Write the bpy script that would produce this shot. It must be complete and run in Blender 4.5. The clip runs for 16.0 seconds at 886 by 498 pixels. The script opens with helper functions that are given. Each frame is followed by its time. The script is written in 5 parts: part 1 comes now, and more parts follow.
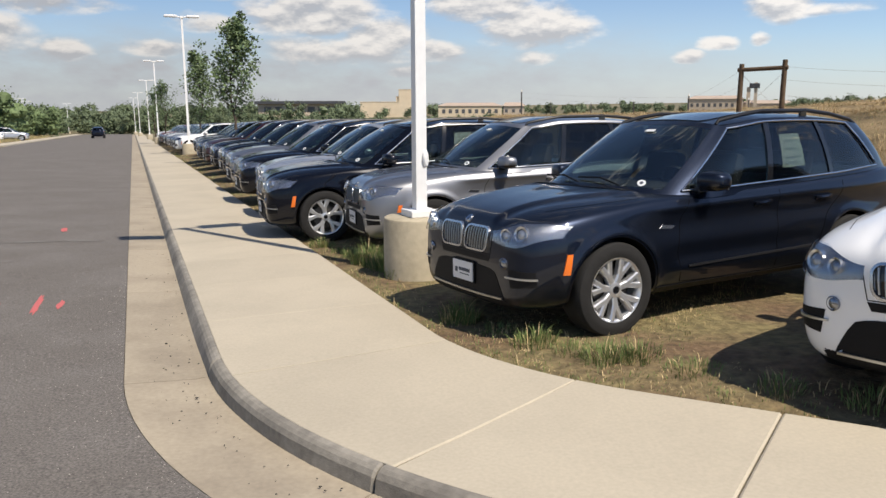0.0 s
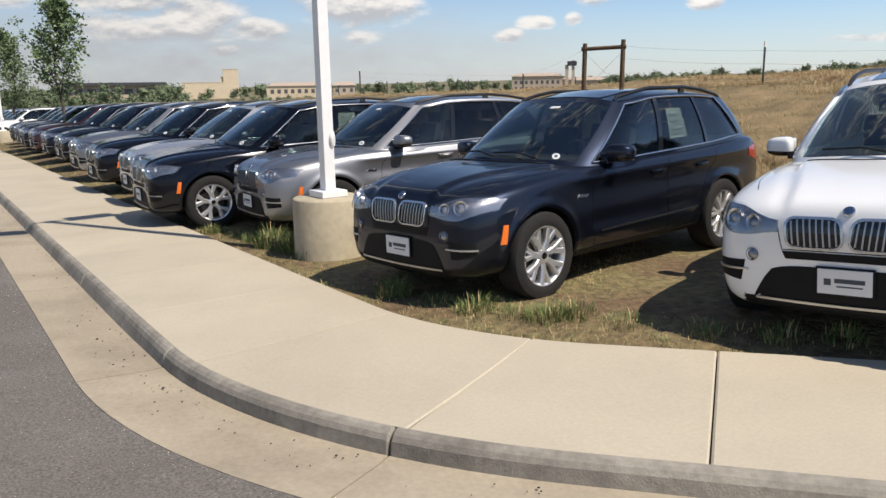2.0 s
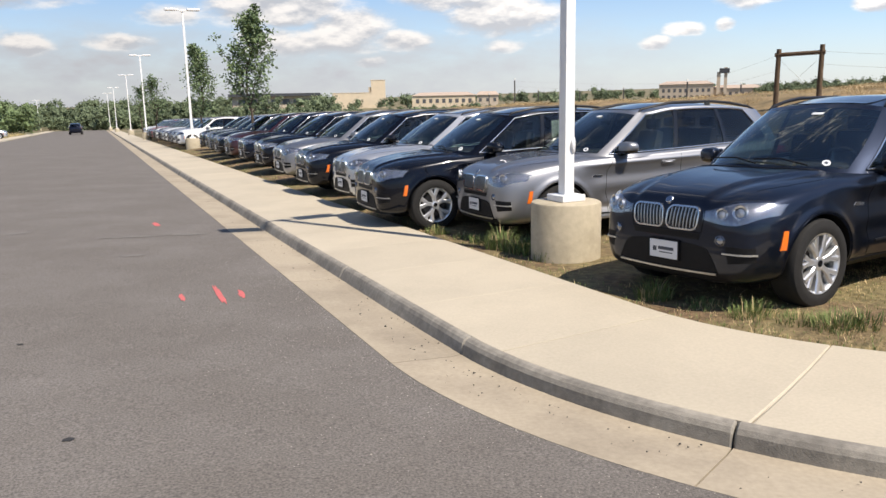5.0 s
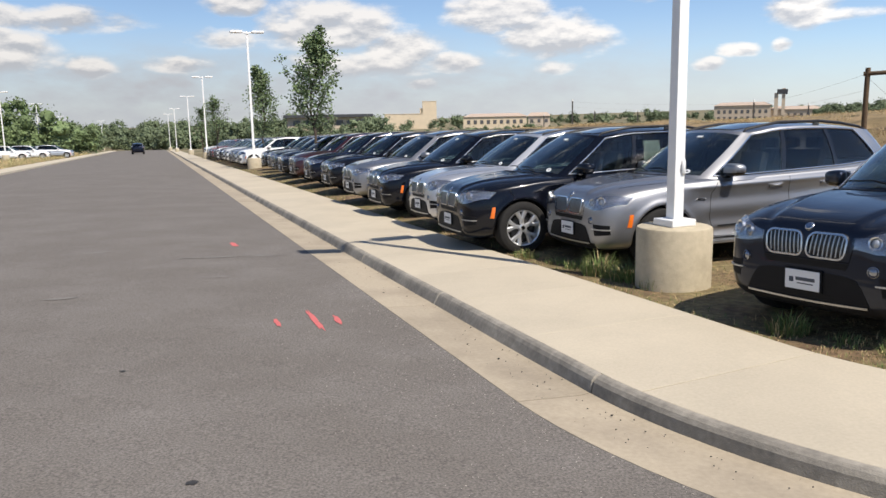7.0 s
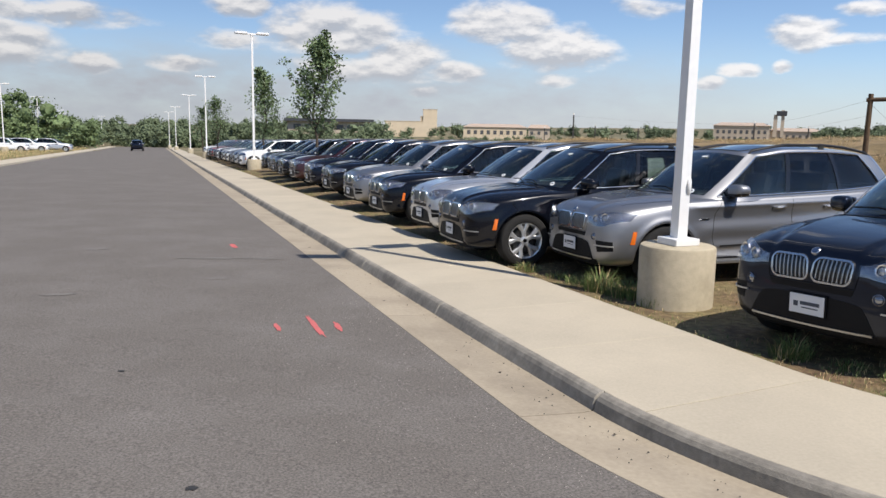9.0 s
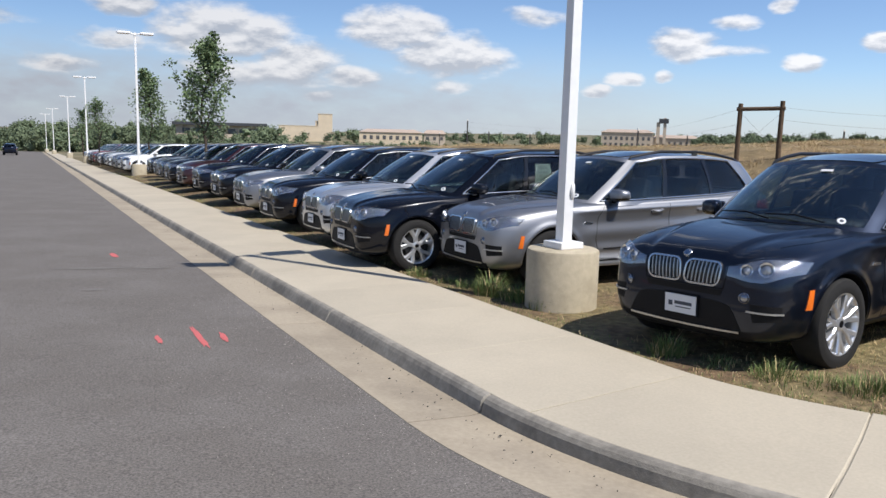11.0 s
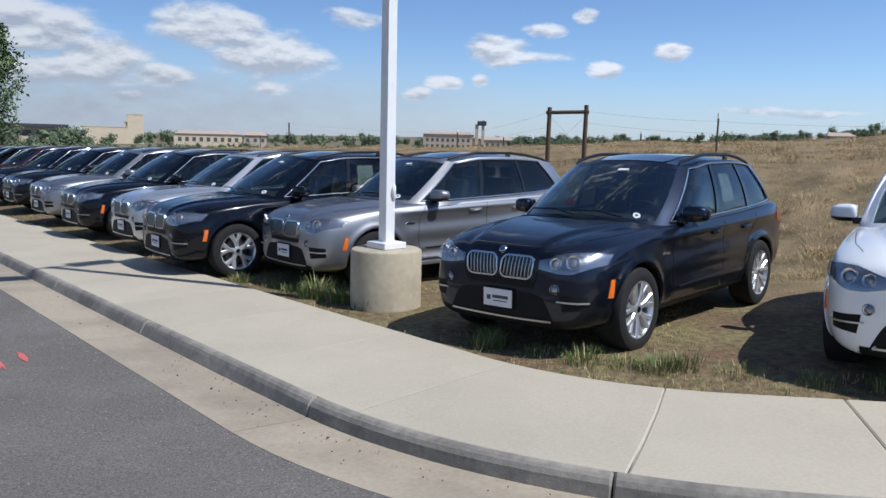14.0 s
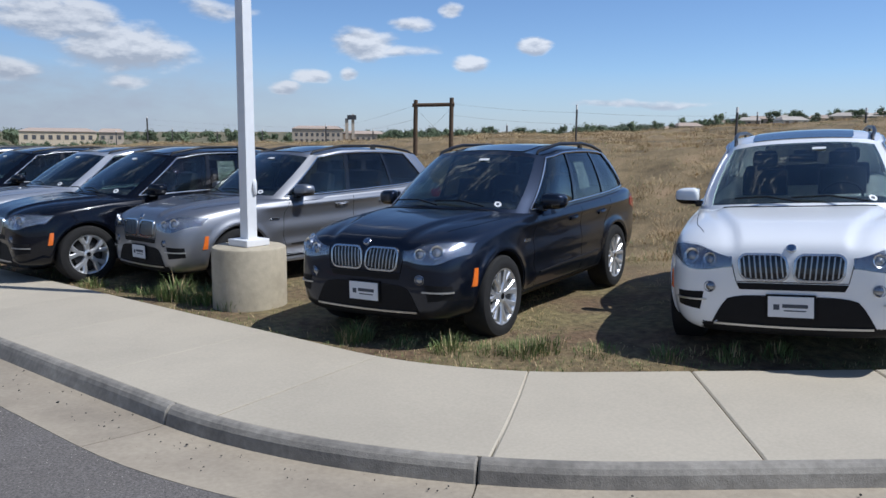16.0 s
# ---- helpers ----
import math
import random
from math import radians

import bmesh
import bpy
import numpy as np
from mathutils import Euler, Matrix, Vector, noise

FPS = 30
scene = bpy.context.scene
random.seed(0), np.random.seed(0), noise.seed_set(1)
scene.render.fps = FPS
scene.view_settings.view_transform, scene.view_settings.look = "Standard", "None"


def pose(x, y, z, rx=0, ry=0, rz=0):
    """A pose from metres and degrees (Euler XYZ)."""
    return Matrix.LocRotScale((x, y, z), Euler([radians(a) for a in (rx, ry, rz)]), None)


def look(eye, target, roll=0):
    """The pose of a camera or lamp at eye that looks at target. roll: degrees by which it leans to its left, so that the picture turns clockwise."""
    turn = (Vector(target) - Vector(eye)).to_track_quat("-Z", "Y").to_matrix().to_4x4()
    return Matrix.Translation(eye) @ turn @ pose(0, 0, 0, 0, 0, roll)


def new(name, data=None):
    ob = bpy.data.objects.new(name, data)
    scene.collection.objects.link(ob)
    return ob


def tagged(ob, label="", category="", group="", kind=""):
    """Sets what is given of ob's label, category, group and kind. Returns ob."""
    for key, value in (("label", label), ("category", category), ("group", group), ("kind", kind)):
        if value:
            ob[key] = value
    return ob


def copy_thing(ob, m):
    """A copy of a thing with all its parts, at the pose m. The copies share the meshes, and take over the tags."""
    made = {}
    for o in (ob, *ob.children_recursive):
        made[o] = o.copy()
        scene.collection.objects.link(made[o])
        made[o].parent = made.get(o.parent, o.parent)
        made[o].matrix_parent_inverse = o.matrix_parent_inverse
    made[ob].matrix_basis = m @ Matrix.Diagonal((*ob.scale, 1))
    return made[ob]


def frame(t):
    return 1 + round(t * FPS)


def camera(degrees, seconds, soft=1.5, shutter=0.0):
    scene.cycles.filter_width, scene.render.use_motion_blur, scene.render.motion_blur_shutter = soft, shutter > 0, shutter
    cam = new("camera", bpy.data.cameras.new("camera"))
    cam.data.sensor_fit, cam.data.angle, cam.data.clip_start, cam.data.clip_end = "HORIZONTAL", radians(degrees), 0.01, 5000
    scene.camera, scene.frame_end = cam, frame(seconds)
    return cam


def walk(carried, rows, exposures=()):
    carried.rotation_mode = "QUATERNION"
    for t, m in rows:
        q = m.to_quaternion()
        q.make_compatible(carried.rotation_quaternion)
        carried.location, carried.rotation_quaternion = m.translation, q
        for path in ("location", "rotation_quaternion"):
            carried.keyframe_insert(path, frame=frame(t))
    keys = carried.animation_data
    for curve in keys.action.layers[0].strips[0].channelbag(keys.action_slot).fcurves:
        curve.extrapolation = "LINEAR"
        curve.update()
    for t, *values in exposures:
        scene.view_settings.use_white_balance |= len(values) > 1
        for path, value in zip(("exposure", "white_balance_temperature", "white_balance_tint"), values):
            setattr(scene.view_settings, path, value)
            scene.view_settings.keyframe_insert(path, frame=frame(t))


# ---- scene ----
cam = camera(59.7, 16.0)

PATH = [
    (0, (1.766, -0.845, 1.855), (2.074, 1.098, 1.497), -0.2),
    (0.5, (1.536, -0.769, 1.85), (2.037, 1.129, 1.467), -2.9),
    (1, (1.325, -0.776, 1.858), (1.921, 1.101, 1.509), -1.6),
    (1.5, (1.126, -0.855, 1.832), (1.81, 0.971, 1.386), -2.7),
    (2, (0.905, -0.883, 1.874), (1.615, 0.94, 1.461), -0.9),
    (2.5, (0.649, -0.807, 1.861), (1.416, 0.994, 1.453), -2.9),
    (3, (0.481, -0.793, 1.88), (1.212, 1.019, 1.455), -1.6),
    (3.5, (0.314, -0.897, 1.858), (0.933, 0.96, 1.445), -1.8),
    (4, (0.19, -0.938, 1.888), (0.728, 0.944, 1.474), -2.0),
    (4.5, (-0.003, -0.888, 1.875), (0.531, 1.004, 1.506), -1.1),
    (5, (-0.268, -0.811, 1.873), (0.108, 1.116, 1.489), -1.2),
    (5.2, (-0.337, -0.77, 1.877), (-0.039, 1.17, 1.492), -0.8),
    (7.3, (-0.822, -0.266, 1.856), (-0.575, 1.692, 1.53), -0.9),
    (7.5, (-0.866, -0.252, 1.855), (-0.63, 1.702, 1.501), 0.1),
    (8, (-0.881, -0.271, 1.877), (-0.689, 1.695, 1.565), 1.4),
    (8.5, (-0.869, -0.28, 1.874), (-0.667, 1.686, 1.571), 1.6),
    (9, (-0.824, -0.274, 1.875), (-0.556, 1.684, 1.567), 1.1),
    (11.3, (-0.743, -0.283, 1.883), (-0.169, 1.611, 1.594), 1.3),
    (11.5, (-0.745, -0.275, 1.88), (-0.138, 1.609, 1.587), 1.1),
    (12, (-0.729, -0.277, 1.879), (-0.064, 1.587, 1.584), 0.9),
    (12.5, (-0.718, -0.281, 1.879), (0.034, 1.55, 1.589), 1.2),
    (13, (-0.707, -0.288, 1.88), (0.115, 1.51, 1.581), 1.3),
    (13.5, (-0.731, -0.334, 1.893), (0.165, 1.431, 1.612), 1.5),
    (14, (-0.727, -0.341, 1.886), (0.214, 1.403, 1.612), 1.4),
    (14.5, (-0.708, -0.347, 1.888), (0.292, 1.361, 1.593), 1.2),
    (15, (-0.677, -0.345, 1.877), (0.381, 1.327, 1.588), 1.0),
    (15.5, (-0.654, -0.351, 1.873), (0.471, 1.276, 1.585), 0.5),
    (16, (-0.63, -0.363, 1.87), (0.581, 1.203, 1.586), 0.6),
]
walk(cam, [(t, look(eye, target, roll)) for t, eye, target, roll in PATH],
     [(0, -0.03, 7000, 12), (3.2, 0.02, 7000, 12), (4, 0.11, 7000, 12), (5, 0.23, 7000, 13), (7.3, 0.10, 6850, 12), (9, -0.01, 6650, 12), (11.5, -0.02, 6300, 12), (13.5, -0.16, 5950, 11), (16, -0.33, 5800, 11)])

# ---------------------------------------------------------------- world, sun
SUN_DIR = Vector((3.55, -4.85, 8.4)).normalized()
world = bpy.data.worlds.new("sky")
scene.world = world
world.use_nodes = True
wn, wl = world.node_tree.nodes, world.node_tree.links
bg = wn["Background"]
sky = wn.new("ShaderNodeTexSky")
sky.sky_type = 'NISHITA'
sky.sun_disc = False
sky.sun_elevation = math.asin(SUN_DIR.z)
sky.sun_rotation = math.atan2(SUN_DIR.x, SUN_DIR.y)
sky.altitude, sky.air_density, sky.dust_density, sky.ozone_density = 1600, 1.0, 0.4, 1.3
wtc = wn.new("ShaderNodeTexCoord")
sepd = wn.new("ShaderNodeSeparateXYZ")
wl.new(wtc.outputs["Generated"], sepd.inputs[0])


def wmath(op, a, b=None, clamp=False):
    n = wn.new("ShaderNodeMath")
    n.operation, n.use_clamp = op, clamp
    for i, v in enumerate((a, b)):
        if v is None:
            continue
        if isinstance(v, (int, float)):
            n.inputs[i].default_value = v
        else:
            wl.new(v, n.inputs[i])
    return n.outputs[0]


up = wmath('MAXIMUM', sepd.outputs[2], 0.0)
AZ = wmath('MULTIPLY', wmath('ARCTAN2', sepd.outputs[0], sepd.outputs[1]), 57.296)
EL = wmath('MULTIPLY', wmath('ARCSINE', sepd.outputs[2]), 57.296)


def wvec(op, a, b, c=None, out=0):
    n = wn.new("ShaderNodeVectorMath")
    n.operation = op
    for i, v in enumerate((a, b, c)):
        if isinstance(v, tuple):
            n.inputs[i].default_value = v
        elif v is not None:
            wl.new(v, n.inputs[i])
    return n.outputs[out]


def wramp(v, a, b, lo=0.0, hi=1.0):
    n = wn.new("ShaderNodeMapRange")
    n.interpolation_type = 'SMOOTHSTEP'
    n.inputs[1].default_value, n.inputs[2].default_value, n.inputs[3].default_value, n.inputs[4].default_value = a, b, lo, hi
    wl.new(v, n.inputs[0])
    return n.outputs[0]


def cloud_noise(lift, scale, detail, rough=0.55, flat=1.75, col=0):
    c = wn.new("ShaderNodeCombineXYZ")
    wl.new(sepd.outputs[0], c.inputs[0])
    wl.new(sepd.outputs[1], c.inputs[1])
    wl.new(wmath('MULTIPLY', wmath('ADD', up, lift), flat), c.inputs[2])
    t = wn.new("ShaderNodeTexNoise")
    t.inputs["Scale"].default_value, t.inputs["Detail"].default_value, t.inputs["Roughness"].default_value = scale, detail, rough
    wl.new(c.outputs[0], t.inputs["Vector"])
    return t.outputs[col]


# cumulus over the field and the street: bearing, height, half width, half height (degrees), weight
CLOUDS = [(-0.2, 6.9, 4.8, 1.7, 1.0), (4.4, 5.2, 3.2, 1.2, 1.0), (1.8, 4.2, 4.8, 0.9, 0.8), (11.8, 7.5, 3.5, 1.45, 1.0), (15.6, 5.7, 4.1, 1.5, 1.0),
          (31.8, 6.6, 2.2, 1.0, 1.0), (21.7, 8.6, 2.0, 0.6, 0.6), (28.0, 4.35, 1.3, 0.45, 0.8), (30.8, 4.6, 0.7, 0.45, 0.8), (15.7, 3.6, 1.3, 0.5, 0.7),
          (6.2, 2.6, 1.0, 0.4, 0.7), (8.4, 4.2, 2.1, 0.65, 0.8), (-22.0, 4.8, 3.6, 1.3, 1.0), (-16.3, 3.9, 1.4, 0.6, 0.8), (-18.6, 6.9, 5.0, 0.85, 0.8),
          (-6.9, 8.3, 2.2, 0.8, 0.8), (-10.8, 4.1, 2.0, 0.5, 0.6), (-7.4, 6.0, 2.0, 0.6, 0.6), (39.6, 5.35, 1.4, 0.5, 0.9), (44.0, 6.6, 0.9, 0.6, 0.9),
          (38.2, 9.0, 0.8, 0.55, 0.9), (35.4, 7.9, 1.4, 0.5, 0.6), (26.0, 3.5, 0.9, 0.4, 0.6), (52.0, 2.5, 4.6, 0.28, 0.6), (34.6, 6.2, 1.8, 0.4, 0.5)]
fine_a = cloud_noise(0.13, 16.0, 8, 0.56, 2.4)
fine_b = cloud_noise(0.138, 16.0, 8, 0.56, 2.4)
big = cloud_noise(0.13, 2.6, 3)
here = wn.new("ShaderNodeCombineXYZ")
wl.new(AZ, here.inputs[0])
wl.new(EL, here.inputs[1])
warp = wvec('MULTIPLY_ADD', cloud_noise(0.3, 11.0, 5, 0.55, 2.2, 1), (2.6, 1.3, 0.0), here.outputs[0])
warp = wvec('ADD', warp, (-1.3, -0.65, 0.0))
peak, lean, mass = None, None, None
for ca, ce, cw, ch, ck in CLOUDS:
    off = wvec('MULTIPLY_ADD', warp, (1 / cw, 1 / ch, 0.0), (-ca / cw, -ce / ch, 0.0))
    fall = wmath('SUBTRACT', 1.25, wvec('DOT_PRODUCT', off, off, out=1))
    w0 = wmath('MAXIMUM', fall, 0.0)
    vy = wmath('MULTIPLY', wvec('DOT_PRODUCT', off, (0.0, 1.0, 0.0), out=1), w0)
    d0 = wmath('MULTIPLY', fall, ck)
    peak = d0 if peak is None else wmath('MAXIMUM', peak, d0)
    lean = vy if lean is None else wmath('ADD', lean, vy)
    mass = w0 if mass is None else wmath('ADD', mass, w0)
puff = wmath('ADD', peak, wmath('MULTIPLY', wmath('SUBTRACT', fine_a, 0.5), 2.9))
front_cover = wramp(puff, -0.30, 0.85)
# behind the street corner and overhead the field of cumulus goes on
ahead = wmath('ADD', wmath('MULTIPLY', sepd.outputs[0], 0.45), wmath('MULTIPLY', sepd.outputs[1], 0.89))
rest = wmath('MAXIMUM', wramp(ahead, 0.55, 0.2), wramp(up, 0.24, 0.40))
back_cover = wmath('MULTIPLY', wramp(wmath('ADD', wmath('MULTIPLY', fine_a, 0.6), wmath('MULTIPLY', big, 0.5)), 0.60, 0.72), rest)
cover = wmath('MAXIMUM', front_cover, back_cover)
lit = wmath('ADD', wmath('ADD', 0.46, wmath('MULTIPLY', wmath('DIVIDE', lean, wmath('ADD', mass, 0.15)), 0.50)), wmath('MULTIPLY', wmath('SUBTRACT', fine_a, fine_b), 3.2), True)
tone = wn.new("ShaderNodeValToRGB")
tone.color_ramp.elements[0].position, tone.color_ramp.elements[0].color = 0.10, (4.7, 5.0, 5.5, 1)
tone.color_ramp.elements[1].position, tone.color_ramp.elements[1].color = 0.72, (8.6, 8.55, 8.45, 1)
wl.new(lit, tone.inputs[0])
deep = wn.new("ShaderNodeMix")
deep.data_type, deep.blend_type = 'RGBA', 'MULTIPLY'
deep.inputs[0].default_value = 1.0
wl.new(sky.outputs[0], deep.inputs[6])
deep.inputs[7].default_value = (0.97, 1.07, 1.20, 1)
# a grey sheet of distant cloud low over the street, thinning to the right
sheet_mask = wmath('MULTIPLY', wramp(AZ, 44.0, 6.0), wramp(EL, 7.5, 2.2))
sheet_cover = wmath('MULTIPLY', sheet_mask, wmath('ADD', 0.72, wmath('MULTIPLY', wmath('SUBTRACT', fine_b, 0.5), 1.6)), True)
veil = wn.new("ShaderNodeMix")
veil.data_type = 'RGBA'
wl.new(sheet_cover, veil.inputs[0])
wl.new(deep.outputs[2], veil.inputs[6])
veil.inputs[7].default_value = (4.7, 5.05, 5.6, 1)
mixc = wn.new("ShaderNodeMix")
mixc.data_type = 'RGBA'
wl.new(wmath('MULTIPLY', cover, 0.90), mixc.inputs[0])
wl.new(veil.outputs[2], mixc.inputs[6])
wl.new(tone.outputs[0], mixc.inputs[7])
# pale haze just over the horizon
haze = wn.new("ShaderNodeMix")
haze.data_type = 'RGBA'
hz = wn.new("ShaderNodeMapRange")
hz.inputs[1].default_value, hz.inputs[2].default_value, hz.inputs[3].default_value, hz.inputs[4].default_value = 0.0, 0.085, 0.74, 0.0
wl.new(sepd.outputs[2], hz.inputs[0])
wl.new(hz.outputs[0], haze.inputs[0])
wl.new(mixc.outputs[2], haze.inputs[6])
haze.inputs[7].default_value = (4.7, 5.15, 5.8, 1)
wl.new(haze.outputs[2], bg.inputs[0])
# the sky grows brighter towards the sun's side
glow = wn.new("ShaderNodeMapRange")
glow.inputs[1].default_value, glow.inputs[2].default_value, glow.inputs[3].default_value, glow.inputs[4].default_value = -0.20, 0.85, 0.094, 0.126
wl.new(sepd.outputs[0], glow.inputs[0])
wl.new(glow.outputs[0], bg.inputs[1])

sun_data = bpy.data.lights.new("sun", 'SUN')
sun_data.energy, sun_data.angle, sun_data.color = 5.4, radians(0.53), (1.0, 0.955, 0.88)
sun = new("sun", sun_data)
sun.matrix_world = look(SUN_DIR * 60, (0, 0, 0))


# ---------------------------------------------------------------- materials
def material(name, col, rough=0.6, metal=0.0, vary=0.0, scale=8.0, bump=0.0, bscale=60.0, coat=0.0, second=None,
             sscale=1.2, smix=0.5, trans=0.0, ior=1.45, rand=0.0, bdist=0.02, rvary=0.0, spec=0.5, band=0.12):
    """Principled surface: fine grain, a coarse second tone, small relief."""
    m = bpy.data.materials.new(name)
    m.use_nodes = True
    n, l = m.node_tree.nodes, m.node_tree.links
    b = n["Principled BSDF"]
    b.inputs["Roughness"].default_value, b.inputs["Metallic"].default_value = rough, metal
    b.inputs["Coat Weight"].default_value, b.inputs["Coat Roughness"].default_value = coat, 0.03
    b.inputs["Transmission Weight"].default_value, b.inputs["IOR"].default_value = trans, ior
    b.inputs["Specular IOR Level"].default_value = spec
    b.inputs["Base Color"].default_value = (*col, 1)
    if not (vary or bump or second or rand):
        return m
    tc = n.new("ShaderNodeTexCoord")
    out = None
    if second:
        nz = n.new("ShaderNodeTexNoise")
        nz.inputs["Scale"].default_value, nz.inputs["Detail"].default_value, nz.inputs["Roughness"].default_value = sscale, 6, 0.62
        l.new(tc.outputs["Object"], nz.inputs["Vector"])
        mr = n.new("ShaderNodeMapRange")
        mr.inputs[1].default_value, mr.inputs[2].default_value = smix - band, smix + band
        l.new(nz.outputs[0], mr.inputs[0])
        mx = n.new("ShaderNodeMix")
        mx.data_type = 'RGBA'
        mx.inputs[6].default_value, mx.inputs[7].default_value = (*col, 1), (*second, 1)
        l.new(mr.outputs[0], mx.inputs[0])
        out = mx.outputs[2]
    if vary or rand:
        hs = n.new("ShaderNodeHueSaturation")
        if out:
            l.new(out, hs.inputs["Color"])
        else:
            hs.inputs["Color"].default_value = (*col, 1)
        g = n.new("ShaderNodeTexNoise")
        g.inputs["Scale"].default_value, g.inputs["Detail"].default_value = scale, 5
        l.new(tc.outputs["Object"], g.inputs["Vector"])
        mr2 = n.new("ShaderNodeMapRange")
        mr2.inputs[1].default_value, mr2.inputs[2].default_value = 0.25, 0.75
        mr2.inputs[3].default_value, mr2.inputs[4].default_value = 1 - vary, 1 + vary
        l.new(g.outputs[0], mr2.inputs[0])
        val = mr2.outputs[0]
        if rand:
            oi = n.new("ShaderNodeObjectInfo")
            mr3 = n.new("ShaderNodeMapRange")
            mr3.inputs[3].default_value, mr3.inputs[4].default_value = 1 - rand, 1 + rand
            l.new(oi.outputs["Random"], mr3.inputs[0])
            mu = n.new("ShaderNodeMath")
            mu.operation = 'MULTIPLY'
            l.new(val, mu.inputs[0])
            l.new(mr3.outputs[0], mu.inputs[1])
            val = mu.outputs[0]
        l.new(val, hs.inputs["Value"])
        out = hs.outputs[0]
    if out:
        l.new(out, b.inputs["Base Color"])
    if bump:
        bn = n.new("ShaderNodeTexNoise")
        bn.inputs["Scale"].default_value, bn.inputs["Detail"].default_value = bscale, 4
        l.new(tc.outputs["Object"], bn.inputs["Vector"])
        bu = n.new("ShaderNodeBump")
        bu.inputs["Strength"].default_value, bu.inputs["Distance"].default_value = bump, bdist
        l.new(bn.outputs[0], bu.inputs["Height"])
        l.new(bu.outputs[0], b.inputs["Normal"])
        if rvary:
            mr4 = n.new("ShaderNodeMapRange")
            mr4.inputs[3].default_value, mr4.inputs[4].default_value = rough - rvary, rough + rvary
            l.new(bn.outputs[0], mr4.inputs[0])
            l.new(mr4.outputs[0], b.inputs["Roughness"])
    return m


M = {}
M["asphalt"] = material("asphalt", (0.136, 0.122, 0.108), 0.9, vary=0.55, scale=70, bump=0.7, bscale=110, second=(0.160, 0.146, 0.132), sscale=0.8, smix=0.54, bdist=0.008)
M["concrete"] = material("concrete", (0.47, 0.415, 0.32), 0.85, vary=0.07, scale=45, bump=0.25, bscale=170, second=(0.425, 0.375, 0.29), sscale=0.9, smix=0.52, rand=0.04, bdist=0.004)
M["gutter"] = material("gutter_concrete", (0.37, 0.315, 0.235), 0.85, vary=0.10, scale=30, bump=0.3, bscale=120, second=(0.285, 0.24, 0.18), sscale=1.1, smix=0.55, rand=0.04, bdist=0.005)
# the kerb's grey includes the shade on its face; second tone is stains
M["kerb"] = material("shaded_kerb_concrete", (0.31, 0.285, 0.24), 0.88, vary=0.18, scale=22, bump=0.5, bscale=90, second=(0.185, 0.170, 0.146), sscale=2.2, smix=0.52, rand=0.05, bdist=0.006)
M["plinth"] = material("plinth_concrete", (0.46, 0.40, 0.29), 0.88, vary=0.10, scale=14, bump=0.35, bscale=60, second=(0.36, 0.31, 0.22), sscale=2.2, smix=0.55, bdist=0.006)
M["white_metal"] = material("white_painted_metal", (0.80, 0.80, 0.79), 0.38, vary=0.03, scale=12, bump=0.04, bscale=40)
M["grass"] = material("green_grass", (0.145, 0.195, 0.058), 0.7, rand=0.0, vary=0.35, scale=3)
M["straw"] = material("straw_grass", (0.58, 0.44, 0.235), 0.8, vary=0.3, scale=2)
M["weed"] = material("brown_weed", (0.34, 0.235, 0.125), 0.85, vary=0.35, scale=2)
M["leaf"] = material("leaf", (0.125, 0.178, 0.080), 0.5, vary=0.4, scale=1.6)
M["leaf_mid"] = material("green_foliage", (0.125, 0.175, 0.072), 0.7, vary=0.45, scale=0.35)
M["leaf_far"] = material("far_foliage", (0.115, 0.148, 0.080), 0.8, vary=0.45, scale=0.12)
M["bark"] = material("bark", (0.075, 0.055, 0.04), 0.9, vary=0.3, scale=20, bump=0.6, bscale=40)
M["wood"] = material("weathered_wood", (0.115, 0.075, 0.045), 0.9, vary=0.35, scale=14, bump=0.5, bscale=30)
M["wire"] = material("fence_wire", (0.30, 0.29, 0.27), 0.5, metal=0.6)
M["post"] = material("steel_post", (0.07, 0.065, 0.06), 0.6, metal=0.3)
M["white_tip"] = material("white_tip", (0.75, 0.75, 0.72), 0.5)
M["pink"] = material("pink_marking_paint", (0.52, 0.13, 0.125), 0.8, vary=0.2, scale=40)
M["pale"] = material("pale_scuff", (0.17, 0.158, 0.145), 0.9, vary=0.3, scale=30)
M["dark_spot"] = material("oil_spot", (0.035, 0.034, 0.033), 0.7)
M["shut_line"] = material("shut_line", (0.003, 0.003, 0.0035), 0.9, spec=0.1)
M["grit"] = material("pale_grit", (0.36, 0.33, 0.29), 0.9, rand=0.2)
M["tar"] = material("joint_filler", (0.035, 0.033, 0.03), 0.9)
M["beige"] = material("beige_stucco", (0.66, 0.55, 0.40), 0.9, vary=0.06, scale=0.4)
M["tan"] = material("tan_brick_wall", (0.54, 0.45, 0.35), 0.9, vary=0.08, scale=0.5)
M["roof_tan"] = material("tile_roof", (0.44, 0.35, 0.28), 0.85, vary=0.12, scale=1.0)
M["roof_dark"] = material("dark_roof", (0.055, 0.058, 0.065), 0.6, vary=0.1, scale=1)
M["house_wall"] = material("house_wall", (0.47, 0.42, 0.36), 0.9, vary=0.1, scale=0.3)
M["white_wall"] = material("white_wall", (0.72, 0.72, 0.70), 0.8)
M["win_far"] = material("far_window", (0.11, 0.11, 0.115), 0.2)

